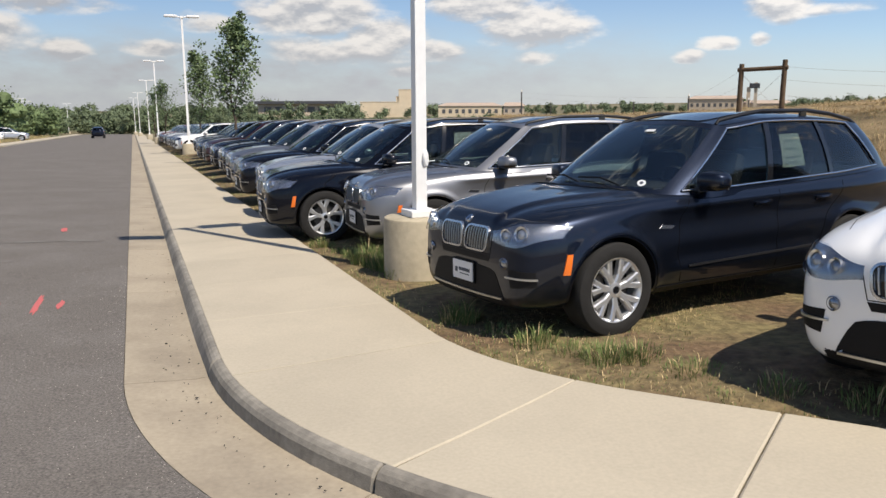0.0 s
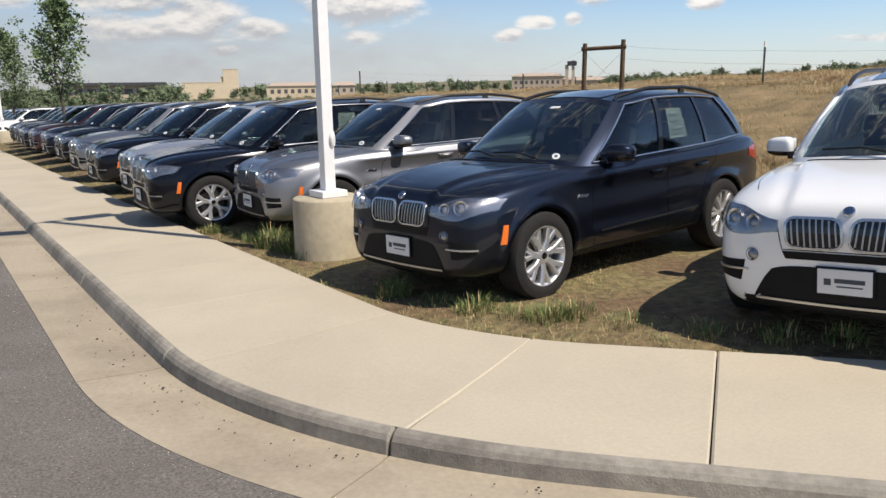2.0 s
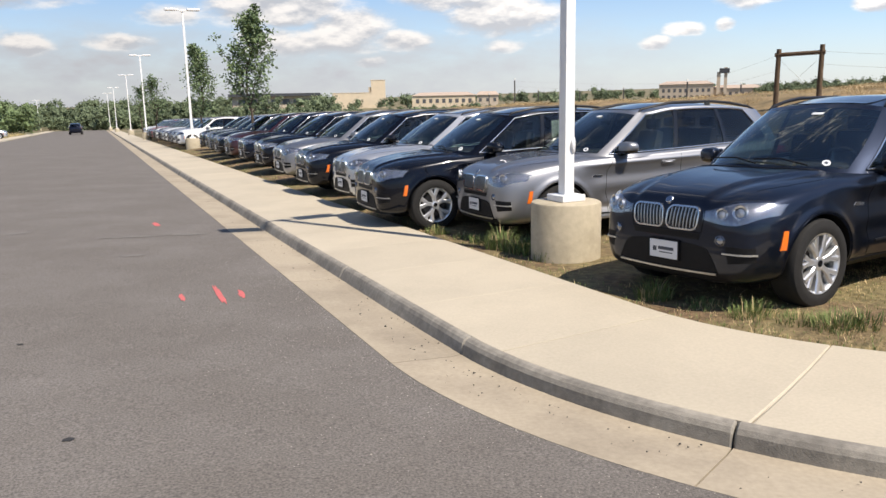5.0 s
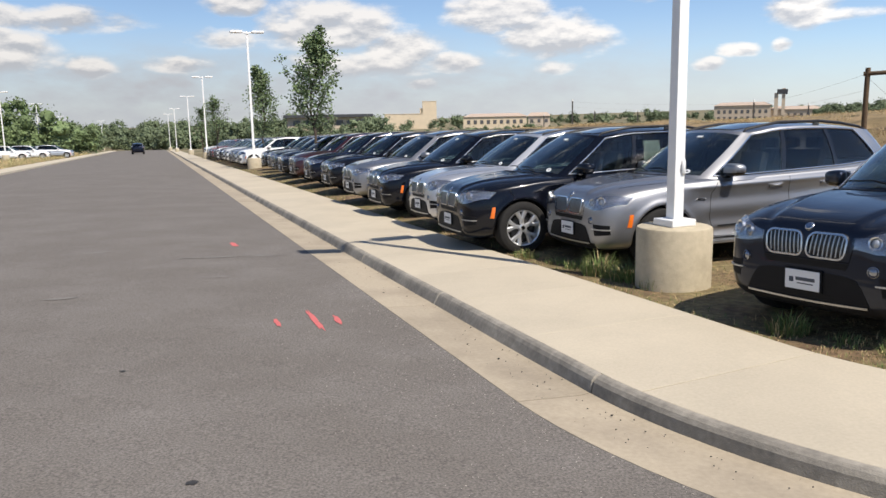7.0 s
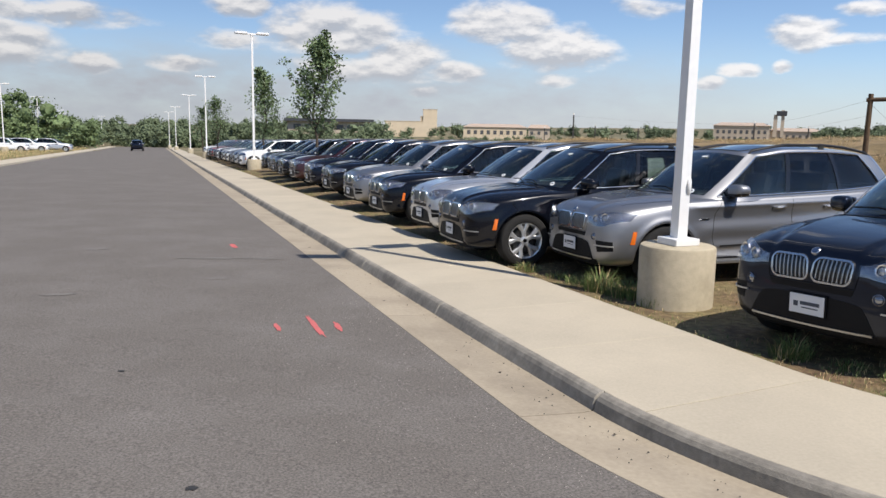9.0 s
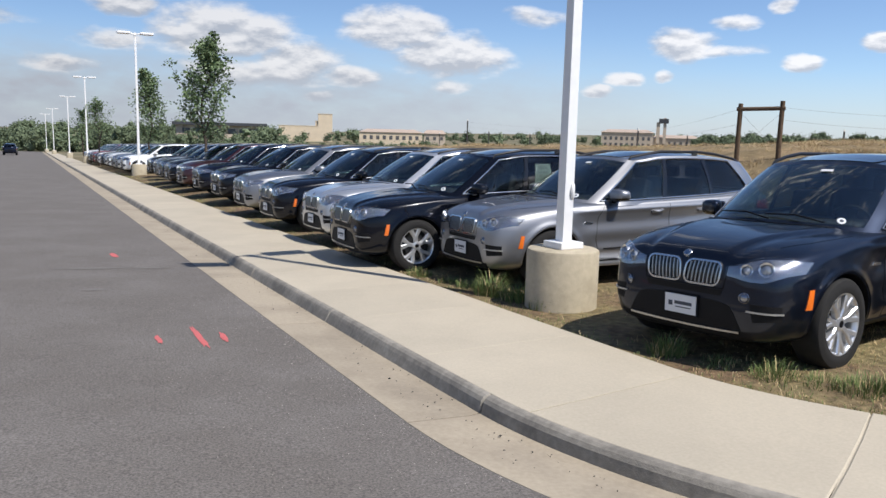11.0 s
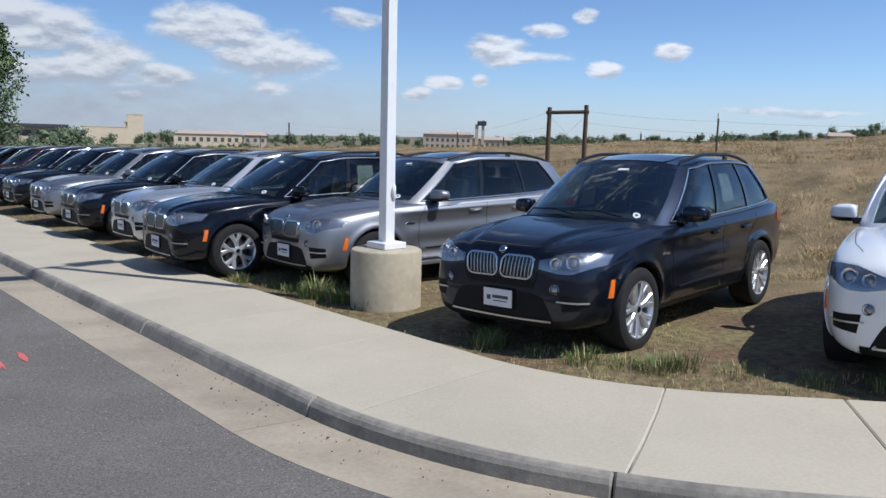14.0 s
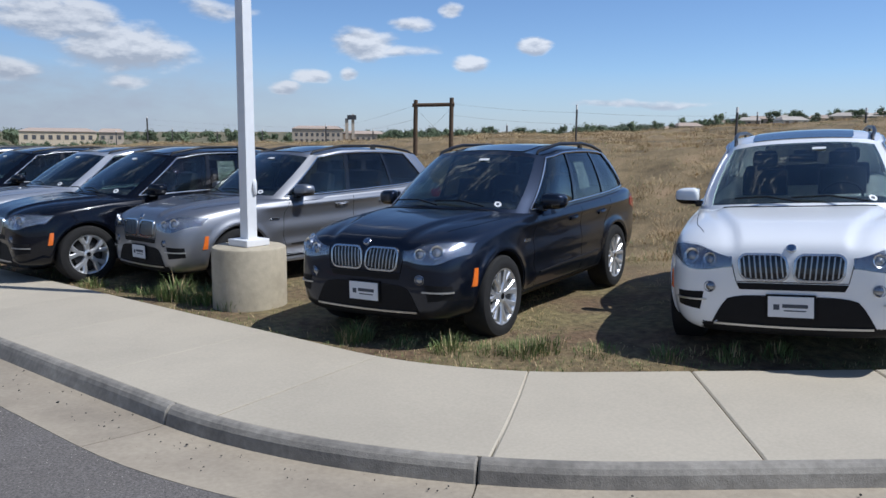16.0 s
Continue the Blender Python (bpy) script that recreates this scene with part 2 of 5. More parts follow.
PAINT = {
    "grey": material("dark_grey_metallic", (0.011, 0.016, 0.030), 0.36, metal=0.8, coat=0.7, spec=0.3),
    "space": material("space_grey_metallic", (0.30, 0.305, 0.32), 0.46, metal=0.92, coat=1.0),
    "black": material("black_paint", (0.003, 0.004, 0.008), 0.22, metal=0.1, coat=0.6, spec=0.1),
    "navy": material("navy_metallic", (0.005, 0.008, 0.020), 0.24, metal=0.4, coat=0.6, spec=0.1),
    "silver": material("silver_metallic", (0.60, 0.615, 0.64), 0.38, metal=0.75, coat=1.0),
    "white": material("white_paint", (0.83, 0.84, 0.84), 0.4, coat=1.0),
    "maroon": material("maroon_metallic", (0.040, 0.008, 0.012), 0.34, metal=0.4, coat=1.0),
    "red": material("red_paint", (0.33, 0.03, 0.03), 0.34, coat=1.0),
}
M["black_plastic"] = material("black_plastic", (0.010, 0.010, 0.011), 0.6, spec=0.2, bump=0.15, bscale=300, vary=0.1, scale=20)
M["gloss_black"] = material("gloss_black", (0.010, 0.010, 0.011), 0.12, coat=0.5)
M["rail"] = material("satin_black", (0.012, 0.012, 0.013), 0.38)
M["chrome"] = material("chrome", (0.66, 0.67, 0.68), 0.24, metal=1.0)
M["satin"] = material("satin_silver", (0.50, 0.51, 0.52), 0.32, metal=0.9)
M["alloy"] = material("alloy_silver", (0.74, 0.75, 0.76), 0.30, metal=0.75, coat=0.4)
M["rubber"] = material("tyre_rubber", (0.014, 0.0135, 0.013), 0.85, vary=0.2, scale=18, bump=0.3, bscale=80, bdist=0.004)
M["brake"] = material("brake_disc", (0.10, 0.095, 0.09), 0.5, metal=0.8)
M["glass"] = material("tinted_glass", (0.33, 0.42, 0.41), 0.0, trans=1.0, ior=1.52)
M["screen"] = material("windscreen_glass", (0.33, 0.42, 0.41), 0.0, trans=1.0, ior=1.8)
M["glass_dark"] = material("privacy_glass", (0.14, 0.16, 0.18), 0.0, trans=1.0, ior=1.45)
M["lens"] = material("clear_lens", (0.93, 0.95, 0.97), 0.02, trans=1.0, ior=1.35)
M["lamp_inside"] = material("lamp_reflector", (0.27, 0.285, 0.32), 0.22, metal=0.9)
M["projector"] = material("projector_glass", (0.34, 0.37, 0.42), 0.10, metal=0.7, coat=0.5)
M["amber"] = material("amber_reflector", (0.80, 0.17, 0.015), 0.25, coat=0.6)
M["tail_red"] = material("tail_lamp_red", (0.30, 0.012, 0.010), 0.2, coat=0.7)
M["plate"] = material("plate_white", (0.72, 0.73, 0.74), 0.45)
M["ink"] = material("dark_ink", (0.06, 0.07, 0.09), 0.6)
M["pale_ink"] = material("pale_green_ink", (0.27, 0.36, 0.29), 0.8)
M["paper"] = material("window_sheet", (0.45, 0.56, 0.46), 0.8)
M["interior"] = material("interior_dark", (0.016, 0.015, 0.015), 0.75, vary=0.2, scale=10)
M["seat"] = material("seat_leather", (0.014, 0.013, 0.013), 0.6, vary=0.2, scale=12)
M["badge_blue"] = material("badge_blue", (0.02, 0.045, 0.11), 0.3, coat=0.5)


# ---------------------------------------------------------------- mesh helpers
def mesh_of(name, verts, faces, mat, smooth=False):
    me = bpy.data.meshes.new(name)
    me.from_pydata([tuple(v) for v in verts], [], faces)
    me.update()
    if mat:
        me.materials.append(mat)
    if smooth:
        me.shade_smooth()
        me.set_sharp_from_angle(angle=radians(38))
    return me


def part(name, bm, mat, parent=None, label="", smooth=False):
    """Links a bmesh as one mesh object under a thing or a part."""
    me = bpy.data.meshes.new(name)
    bm.to_mesh(me)
    bm.free()
    if mat:
        me.materials.append(mat)
    if smooth:
        me.shade_smooth()
        me.set_sharp_from_angle(angle=radians(38))
    ob = new(name, me)
    if parent:
        ob.parent = parent
    if label:
        tagged(ob, label)
    return ob


def empty(name, m, label, category, group="", kind=""):
    e = new(name)
    e.empty_display_size = 0.2
    e.matrix_world = m
    return tagged(e, label, category, group, kind)


def bm_box(cx, cy, cz, sx, sy, sz, bevel=0.0, rot=None, taper=None, bm=None):
    own = bm is None
    bm = bm or bmesh.new()
    r = bmesh.ops.create_cube(bm, size=1.0)
    vs = r["verts"]
    for v in vs:
        v.co = Vector((v.co.x * sx, v.co.y * sy, v.co.z * sz))
        if taper and v.co.z > 0:
            v.co.x *= taper
            v.co.y *= taper
    if bevel:
        es = {e for v in vs for e in v.link_edges}
        r2 = bmesh.ops.bevel(bm, geom=list(es), offset=bevel, segments=2, affect='EDGES', profile=0.6)
        vs = list({v for f in r2["faces"] for v in f.verts} | {v for v in vs if v.is_valid})
    mt = Matrix.Translation((cx, cy, cz)) @ (rot if rot else Matrix())
    for v in vs:
        v.co = mt @ v.co
    return bm


def bm_lathe(profile, seg=32, axis='Z', bm=None, caps=True):
    """Turned solid from (radius, height) pairs about the axis."""
    bm = bm or bmesh.new()
    rings = []
    for r, h in profile:
        ring = []
        for i in range(seg):
            a = 2 * math.pi * i / seg
            p = (r * math.cos(a), r * math.sin(a), h)
            if axis == 'Y':
                p = (p[0], h, p[1])
            elif axis == 'X':
                p = (h, p[0], p[1])
            ring.append(bm.verts.new(p))
        rings.append(ring)
    for a, b in zip(rings, rings[1:]):
        for i in range(seg):
            j = (i + 1) % seg
            bm.faces.new((a[i], a[j], b[j], b[i]))
    if caps and profile[0][0] > 1e-4:
        bm.faces.new(rings[0][::-1])
    if caps and profile[-1][0] > 1e-4:
        bm.faces.new(rings[-1])
    bmesh.ops.remove_doubles(bm, verts=bm.verts[:], dist=1e-5)
    bmesh.ops.recalc_face_normals(bm, faces=bm.faces[:])
    return bm


def bm_tube(points, radii, seg=8, bm=None, square=False):
    """A tapered limb or bar along a line of points."""
    bm = bm or bmesh.new()
    n = 4 if square else seg
    rings = []
    for i, p in enumerate(points):
        a = points[max(i - 1, 0)]
        b = points[min(i + 1, len(points) - 1)]
        d = (Vector(b) - Vector(a)).normalized()
        u = d.cross(Vector((0, 0, 1)) if abs(d.z) < 0.9 else Vector((1, 0, 0))).normalized()
        w = d.cross(u)
        r = radii[i] if not isinstance(radii, (int, float)) else radii
        off = math.pi / 4 if square else 0
        rings.append([bm.verts.new(Vector(p) + r * (math.cos(off + 2 * math.pi * k / n) * u + math.sin(off + 2 * math.pi * k / n) * w)) for k in range(n)])
    for a, b in zip(rings, rings[1:]):
        for k in range(n):
            bm.faces.new((a[k], a[(k + 1) % n], b[(k + 1) % n], b[k]))
    bm.faces.new(rings[0][::-1])
    bm.faces.new(rings[-1])
    bmesh.ops.recalc_face_normals(bm, faces=bm.faces[:])
    return bm


# ---------------------------------------------------------------- lie of the land
SLOPE = -0.021
HEAD = radians(12.62)                       # the street runs this far to the left of +y
ALONG = Vector((-math.sin(HEAD), math.cos(HEAD), 0))
RIGHT = Vector((math.cos(HEAD), math.sin(HEAD), 0))
ARC_R, ARC_A = 4.6, radians(41.0)           # the kerb turns the corner on this radius
ARC_0 = Vector((0.946, 4.74, 0))            # where the straight kerb begins to turn
ARC_C = ARC_0 + RIGHT * ARC_R
ARC_L = ARC_R * ARC_A


def base_z(y):
    """Level of the street: it falls away gently, then lies flat."""
    return SLOPE * (min(max(y, -40), 230) - 2.5)


def kerb_at(s):
    """Point and outward direction (towards the verge) at s metres along the kerb; s < 0 is the straight."""
    if s <= 0:
        p, ang = ARC_0 - ALONG * s, HEAD
    elif s <= ARC_L:
        ang = HEAD + s / ARC_R
        p = ARC_C - Vector((math.cos(ang), math.sin(ang), 0)) * ARC_R
    else:
        ang = HEAD + ARC_A
        p = ARC_C - Vector((math.cos(ang), math.sin(ang), 0)) * ARC_R + Vector((math.sin(ang), -math.cos(ang), 0)) * (s - ARC_L)
    return p, Vector((math.cos(ang), math.sin(ang), 0))


def kerb_point(s, off, dz):
    p, n = kerb_at(s)
    q = p + n * off
    return Vector((q.x, q.y, base_z(q.y) + dz))


def kerb_dist(x, y):
    """Distance from the kerb's face, positive on the verge side."""
    p = Vector((x, y, 0))
    if (p - ARC_0).dot(ALONG) >= 0:
        return (p - ARC_0).dot(RIGHT)
    end, n = kerb_at(ARC_L)
    t = Vector((n.y, -n.x, 0))
    if (p - end).dot(t) >= 0:
        return (p - end).dot(n)
    return ARC_R - (p - ARC_C).length


def smooth01(a):
    a = min(max(a, 0.0), 1.0)
    return a * a * (3 - 2 * a)


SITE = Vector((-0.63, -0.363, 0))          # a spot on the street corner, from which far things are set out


def ground_z(x, y):
    """Open ground: sunk under the paving, level verge, bank and plateau of the dry field."""
    d = kerb_dist(x, y)
    b = base_z(y)
    left_d = -(Vector((x, y, 0)) - ARC_0).dot(RIGHT)
    if d < 1.0 and (left_d < 12.3 or y < 12):
        return b - 0.25
    z = b + 0.10
    if d > 0:
        if d < 1.4:
            return b - 0.25 + 0.35 * (d - 1.0) / 0.4
        z += 0.012 * max(d - 1.6, 0)
        right_turn = smooth01((x - y * 0.1 - 1) / 9)
        z += 0.42 * right_turn * smooth01((6 - y) / 4) * smooth01((d - 1.6) / 1.2)
        z += 0.12 * smooth01((y - 9) / 22) * smooth01((d - 1.6) / 1.2) * smooth01((130 - y) / 40)
        far = smooth01((95 - y) / 70)
        bank = smooth01((d - 7.6) / 9.0)
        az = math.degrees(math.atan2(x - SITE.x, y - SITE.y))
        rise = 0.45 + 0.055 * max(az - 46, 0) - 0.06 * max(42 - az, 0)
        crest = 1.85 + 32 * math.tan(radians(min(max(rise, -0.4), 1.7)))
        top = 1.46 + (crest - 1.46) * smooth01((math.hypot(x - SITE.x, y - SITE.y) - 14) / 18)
        top += 0.03 * math.sin(x * 0.21) + 0.05 * math.sin(y * 0.13 + x * 0.07)
        z += (top - z) * bank * far
        if d > 6.5:
            z += 0.10 * bank * far * (noise.noise((x * 0.45, y * 0.45, 3)) + 0.6 * noise.noise((x * 1.3, y * 1.3, 9)))
        z += 0.03 * noise.noise((x * 0.9, y * 0.9, 1)) * smooth01((d - 1.7) / 1)
        if x > 60:
            z += (0.012 + 0.021 * smooth01((az - 47) / 13)) * (min(x, 420) - 60) * smooth01((400 - y) / 200)
    else:
        z = b + 0.12
    return z


# ---------------------------------------------------------------- ground, street, kerb, pavement
def spread(lo, hi, fine_lo, fine_hi, step):
    """Grid lines: even in the middle, ever wider outwards."""
    out = list(np.arange(fine_lo, fine_hi + 1e-6, step))
    v, g = fine_hi, step
    while v < hi:
        g *= 1.22
        v += g
        out.append(min(v, hi))
    v, g = fine_lo, step
    while v > lo:
        g *= 1.22
        v -= g
        out.insert(0, max(v, lo))
    return out


gx, gy = spread(-3200, 3200, -6, 30, 0.33), spread(-60, 3600, -2, 34, 0.33)
gv = [(x, y, ground_z(x, y)) for y in gy for x in gx]
nx = len(gx)
gf = [(j * nx + i, j * nx + i + 1, (j + 1) * nx + i + 1, (j + 1) * nx + i) for j in range(len(gy) - 1) for i in range(nx - 1)]


def ground_material():
    """Trodden soil by the pavement, straw-coloured field beyond, green patches in both."""
    m = material("verge_and_field", (0.150, 0.098, 0.055), 0.95, vary=0.5, scale=11, bump=0.9, bscale=22, second=(0.185, 0.150, 0.070), sscale=1.1, smix=0.5, bdist=0.03)
    n, l = m.node_tree.nodes, m.node_tree.links
    b = n["Principled BSDF"]
    near = b.inputs["Base Color"].links[0].from_socket
    tc = n.new("ShaderNodeTexCoord")
    big = n.new("ShaderNodeTexNoise")
    big.inputs["Scale"].default_value, big.inputs["Detail"].default_value, big.inputs["Roughness"].default_value = 0.75, 9, 0.72
    l.new(tc.outputs["Object"], big.inputs["Vector"])
    ramp = n.new("ShaderNodeValToRGB")
    e = ramp.color_ramp.elements
    e[0].position, e[0].color = 0.33, (0.070, 0.052, 0.026, 1)
    e[1].position, e[1].color = 0.68, (0.33, 0.225, 0.130, 1)
    k = e.new(0.46)
    k.color = (0.175, 0.128, 0.064, 1)
    k2 = e.new(0.56)
    k2.color = (0.24, 0.175, 0.090, 1)
    l.new(big.outputs[0], ramp.inputs[0])
    sep = n.new("ShaderNodeSeparateXYZ")
    l.new(tc.outputs["Object"], sep.inputs[0])
    ed = n.new("ShaderNodeMath")
    ed.operation = 'MULTIPLY_ADD'
    ed.inputs[1].default_value = 0.25
    l.new(sep.outputs[1], ed.inputs[0])
    l.new(sep.outputs[0], ed.inputs[2])
    mr = n.new("ShaderNodeMapRange")
    mr.inputs[1].default_value, mr.inputs[2].default_value = 7.5, 11.5
    l.new(ed.outputs[0], mr.inputs[0])
    mx = n.new("ShaderNodeMix")
    mx.data_type = 'RGBA'
    l.new(mr.outputs[0], mx.inputs[0])
    l.new(near, mx.inputs[6])
    l.new(ramp.outputs[0], mx.inputs[7])
    # green far country
    mg = n.new("ShaderNodeMapRange")
    mg.inputs[1].default_value, mg.inputs[2].default_value = 60, 150
    l.new(sep.outputs[1], mg.inputs[0])
    mg2 = n.new("ShaderNodeMix")
    mg2.data_type = 'RGBA'
    gr = n.new("ShaderNodeValToRGB")
    gr.color_ramp.elements[0].position, gr.color_ramp.elements[0].color = 0.4, (0.12, 0.115, 0.06, 1)
    gr.color_ramp.elements[1].position, gr.color_ramp.elements[1].color = 0.62, (0.22, 0.18, 0.105, 1)
    far = n.new("ShaderNodeTexNoise")
    far.inputs["Scale"].default_value, far.inputs["Detail"].default_value = 0.03, 6
    l.new(tc.outputs["Object"], far.inputs["Vector"])
    l.new(far.outputs[0], gr.inputs[0])
    l.new(mg.outputs[0], mg2.inputs[0])
    l.new(mx.outputs[2], mg2.inputs[6])
    l.new(gr.outputs[0], mg2.inputs[7])
    l.new(mg2.outputs[2], b.inputs["Base Color"])
    return m


ground = new("ground", mesh_of("ground", gv, gf, ground_material(), True))
tagged(ground, "dry grassy ground rising to a straw-coloured field", "ground", kind="structure")

# stations along the kerb, from the far end of the street round the corner
FAR_S = -205.0
NEAR_S = 9.0
GUTTER_W, KERB_H, WALK_W = 0.60, 0.13, 1.70


def strip(name, stations, offsets, mat):
    """A sheet along the kerb with (offset, height) pairs across."""
    verts, faces = [], []
    for s in stations:
        for o, dz in offsets:
            verts.append(kerb_point(s, o, dz))
    k = len(offsets)
    for i in range(len(stations) - 1):
        for j in range(k - 1):
            faces.append((i * k + j, i * k + j + 1, (i + 1) * k + j + 1, (i + 1) * k + j))
    return mesh_of(name, verts, faces, mat, True)


def stations(a, b):
    out, s = [], a
    while s < b - 1e-6:
        out.append(s)
        s += 8 if s < -60 else (2 if s < -4 else 0.22)
    return out + [b]


# street: crowned asphalt between the two gutters, and the wide corner behind
sts = stations(FAR_S, 0.0)
across = [(-GUTTER_W - 0.004 - 11.4 * i / 12, 0.022 + 0.10 * math.sin(math.pi * i / 12)) for i in range(13)]
street_me = strip("road", sts, across, M["asphalt"])
road = new("road", street_me)
tagged(road, "worn grey asphalt street with faint scuffs", "road", kind="structure")
corner = across + [(-GUTTER_W - 0.004 - w, 0.0) for w in (22, 34)]
apron = new("road", strip("road_corner", stations(0.0, NEAR_S), corner, M["asphalt"]))
tagged(apron, "worn grey asphalt at the street corner", "road", kind="structure")

# joints between cast kerb lengths
S_J = 2.32
joints = [S_J + 3.1, S_J, 0.06]
while joints[-1] > -60:
    joints.append(joints[-1] - 3.2)
joints.insert(0, NEAR_S)
joints.append(FAR_S)

kerb_run = tagged(new("kerb"), "grey concrete kerb with a tan gutter pan", "kerb", kind="structure")
KERB_PROFILE = [(-0.058, 0.0), (-0.018, KERB_H - 0.050), (0.0, KERB_H - 0.022), (0.022, KERB_H - 0.006), (0.040, KERB_H - 0.001), (0.058, KERB_H), (0.058, -0.12), (-0.058, -0.12)]


def toe(s):
    """The kerb's foot: a flatter batter along the straight, steeper round the corner."""
    return 0.030 * smooth01((s + 1.5) / 2.5)


def kerb_length(a, b):
    """One cast length of kerb with eased ends."""
    ss = stations(a, b)
    ss = [ss[0], ss[0] + 0.012] + ss[1:-1] + [ss[-1] - 0.012, ss[-1]]
    verts, faces = [], []
    k = len(KERB_PROFILE)
    for i, s in enumerate(ss):
        drop = 0.010 if i in (0, len(ss) - 1) else 0.0
        for j, (o, z) in enumerate(KERB_PROFILE):
            verts.append(kerb_point(s, o + (drop * 0.8 if j < 5 else 0) + (toe(s) if o < -0.05 else 0), z - (drop if z > 0 else 0)))
    for i in range(len(ss) - 1):
        for j in range(k):
            faces.append((i * k + j, (i + 1) * k + j, (i + 1) * k + (j + 1) % k, i * k + (j + 1) % k))
    faces.append(tuple(range(k)))
    faces.append(tuple((len(ss) - 1) * k + j for j in range(k - 1, -1, -1)))
    return mesh_of("kerb_stone", verts, faces, M["kerb"])


def gutter_length(a, b):
    ss = stations(a, b)
    prof = [(-GUTTER_W, 0.022), (-0.30, 0.006), (-0.12, -0.004), (-0.058, 0.002), (-0.058, -0.12), (-GUTTER_W, -0.12)]
    verts, faces = [], []
    k = len(prof)
    for s in ss:
        for o, z in prof:
            verts.append(kerb_point(s, o + (toe(s) if o > -0.06 else 0), z))
    for i in range(len(ss) - 1):
        for j in range(k):
            faces.append((i * k + j, (i + 1) * k + j, (i + 1) * k + (j + 1) % k, i * k + (j + 1) % k))
    faces.append(tuple(range(k)))
    faces.append(tuple((len(ss) - 1) * k + j for j in range(k - 1, -1, -1)))
    return mesh_of("gutter_pan", verts, faces, M["gutter"])


for b, a in zip(joints, joints[1:]):
    gap = 0.005
    for fn, nm in ((kerb_length, "kerb_stone"), (gutter_length, "gutter_pan")):
        ob = new(nm, fn(a + gap, b - gap))
        ob.parent = kerb_run

# pavement slabs
pavement = tagged(new("pavement"), "pale tan concrete pavement slabs beside the kerb", "pavement", kind="structure")
slab_joints = [NEAR_S, 6.9, 5.30, 3.90, 2.39, 0.50]
while slab_joints[-1] > -75:
    slab_joints.append(slab_joints[-1] - 1.58)
slab_joints.append(FAR_S)


def slab(a, b):
    ss = stations(a, b)
    ease = 0.012 if b > 1.0 else 0.006
    ss = [ss[0], ss[0] + ease] + ss[1:-1] + [ss[-1] - ease, ss[-1]]
    prof = [(0.060, KERB_H - 0.001), (0.066, KERB_H + 0.0015), (0.18, KERB_H + 0.004), (0.6, KERB_H + 0.010), (1.1, KERB_H + 0.018), (WALK_W - 0.014, KERB_H + 0.026), (WALK_W, KERB_H + 0.016), (WALK_W, -0.10), (0.060, -0.10)]
    k = len(prof)
    verts, faces = [], []
    for i, s in enumerate(ss):
        drop = (0.008 if b > 1.0 else 0.002) if i in (0, len(ss) - 1) else 0.0
        for o, z in prof:
            verts.append(kerb_point(s + 0.095 * smooth01(s / 2.0) * (o - 0.1), o, z - (drop if z > 0 else 0)))
    for i in range(len(ss) - 1):
        for j in range(k):
            faces.append((i * k + j, (i + 1) * k + j, (i + 1) * k + (j + 1) % k, i * k + (j + 1) % k))
    faces.append(tuple(range(k)))
    faces.append(tuple((len(ss) - 1) * k + j for j in range(k - 1, -1, -1)))
    return mesh_of("slab", verts, faces, M["concrete"])


for b, a in zip(slab_joints, slab_joints[1:]):
    g = 0.0045 if b > 1.0 else 0.0009
    ob = new("slab", slab(a + g, b - g))
    ob.parent = pavement

# the far side of the street
left_kerb = strip("kerb_far_side", stations(FAR_S, -20.0), [(-12.01, 0.02), (-12.03, 0.14), (-12.2, 0.15), (-13.6, 0.17), (-13.62, 0.05)], M["concrete"])
lk = new("pavement", left_kerb)
tagged(lk, "pale concrete kerb and walk across the street", "pavement", kind="structure")


# ---------------------------------------------------------------- cars
from mathutils.bvhtree import BVHTree


def evaluated(ob):
    """The mesh of an object with its modifiers applied; the object goes."""
    dg = bpy.context.evaluated_depsgraph_get()
    me = bpy.data.meshes.new_from_object(ob.evaluated_get(dg), depsgraph=dg)
    bpy.data.objects.remove(ob)
    return me


def lerp_rows(rows, x):
    for a, b in zip(rows, rows[1:]):
        if a[0] >= x >= b[0]:
            t = (a[0] - x) / (a[0] - b[0])
            return [p + (q - p) * t for p, q in zip(a, b)]
    return list(rows[0] if x > rows[0][0] else rows[-1])


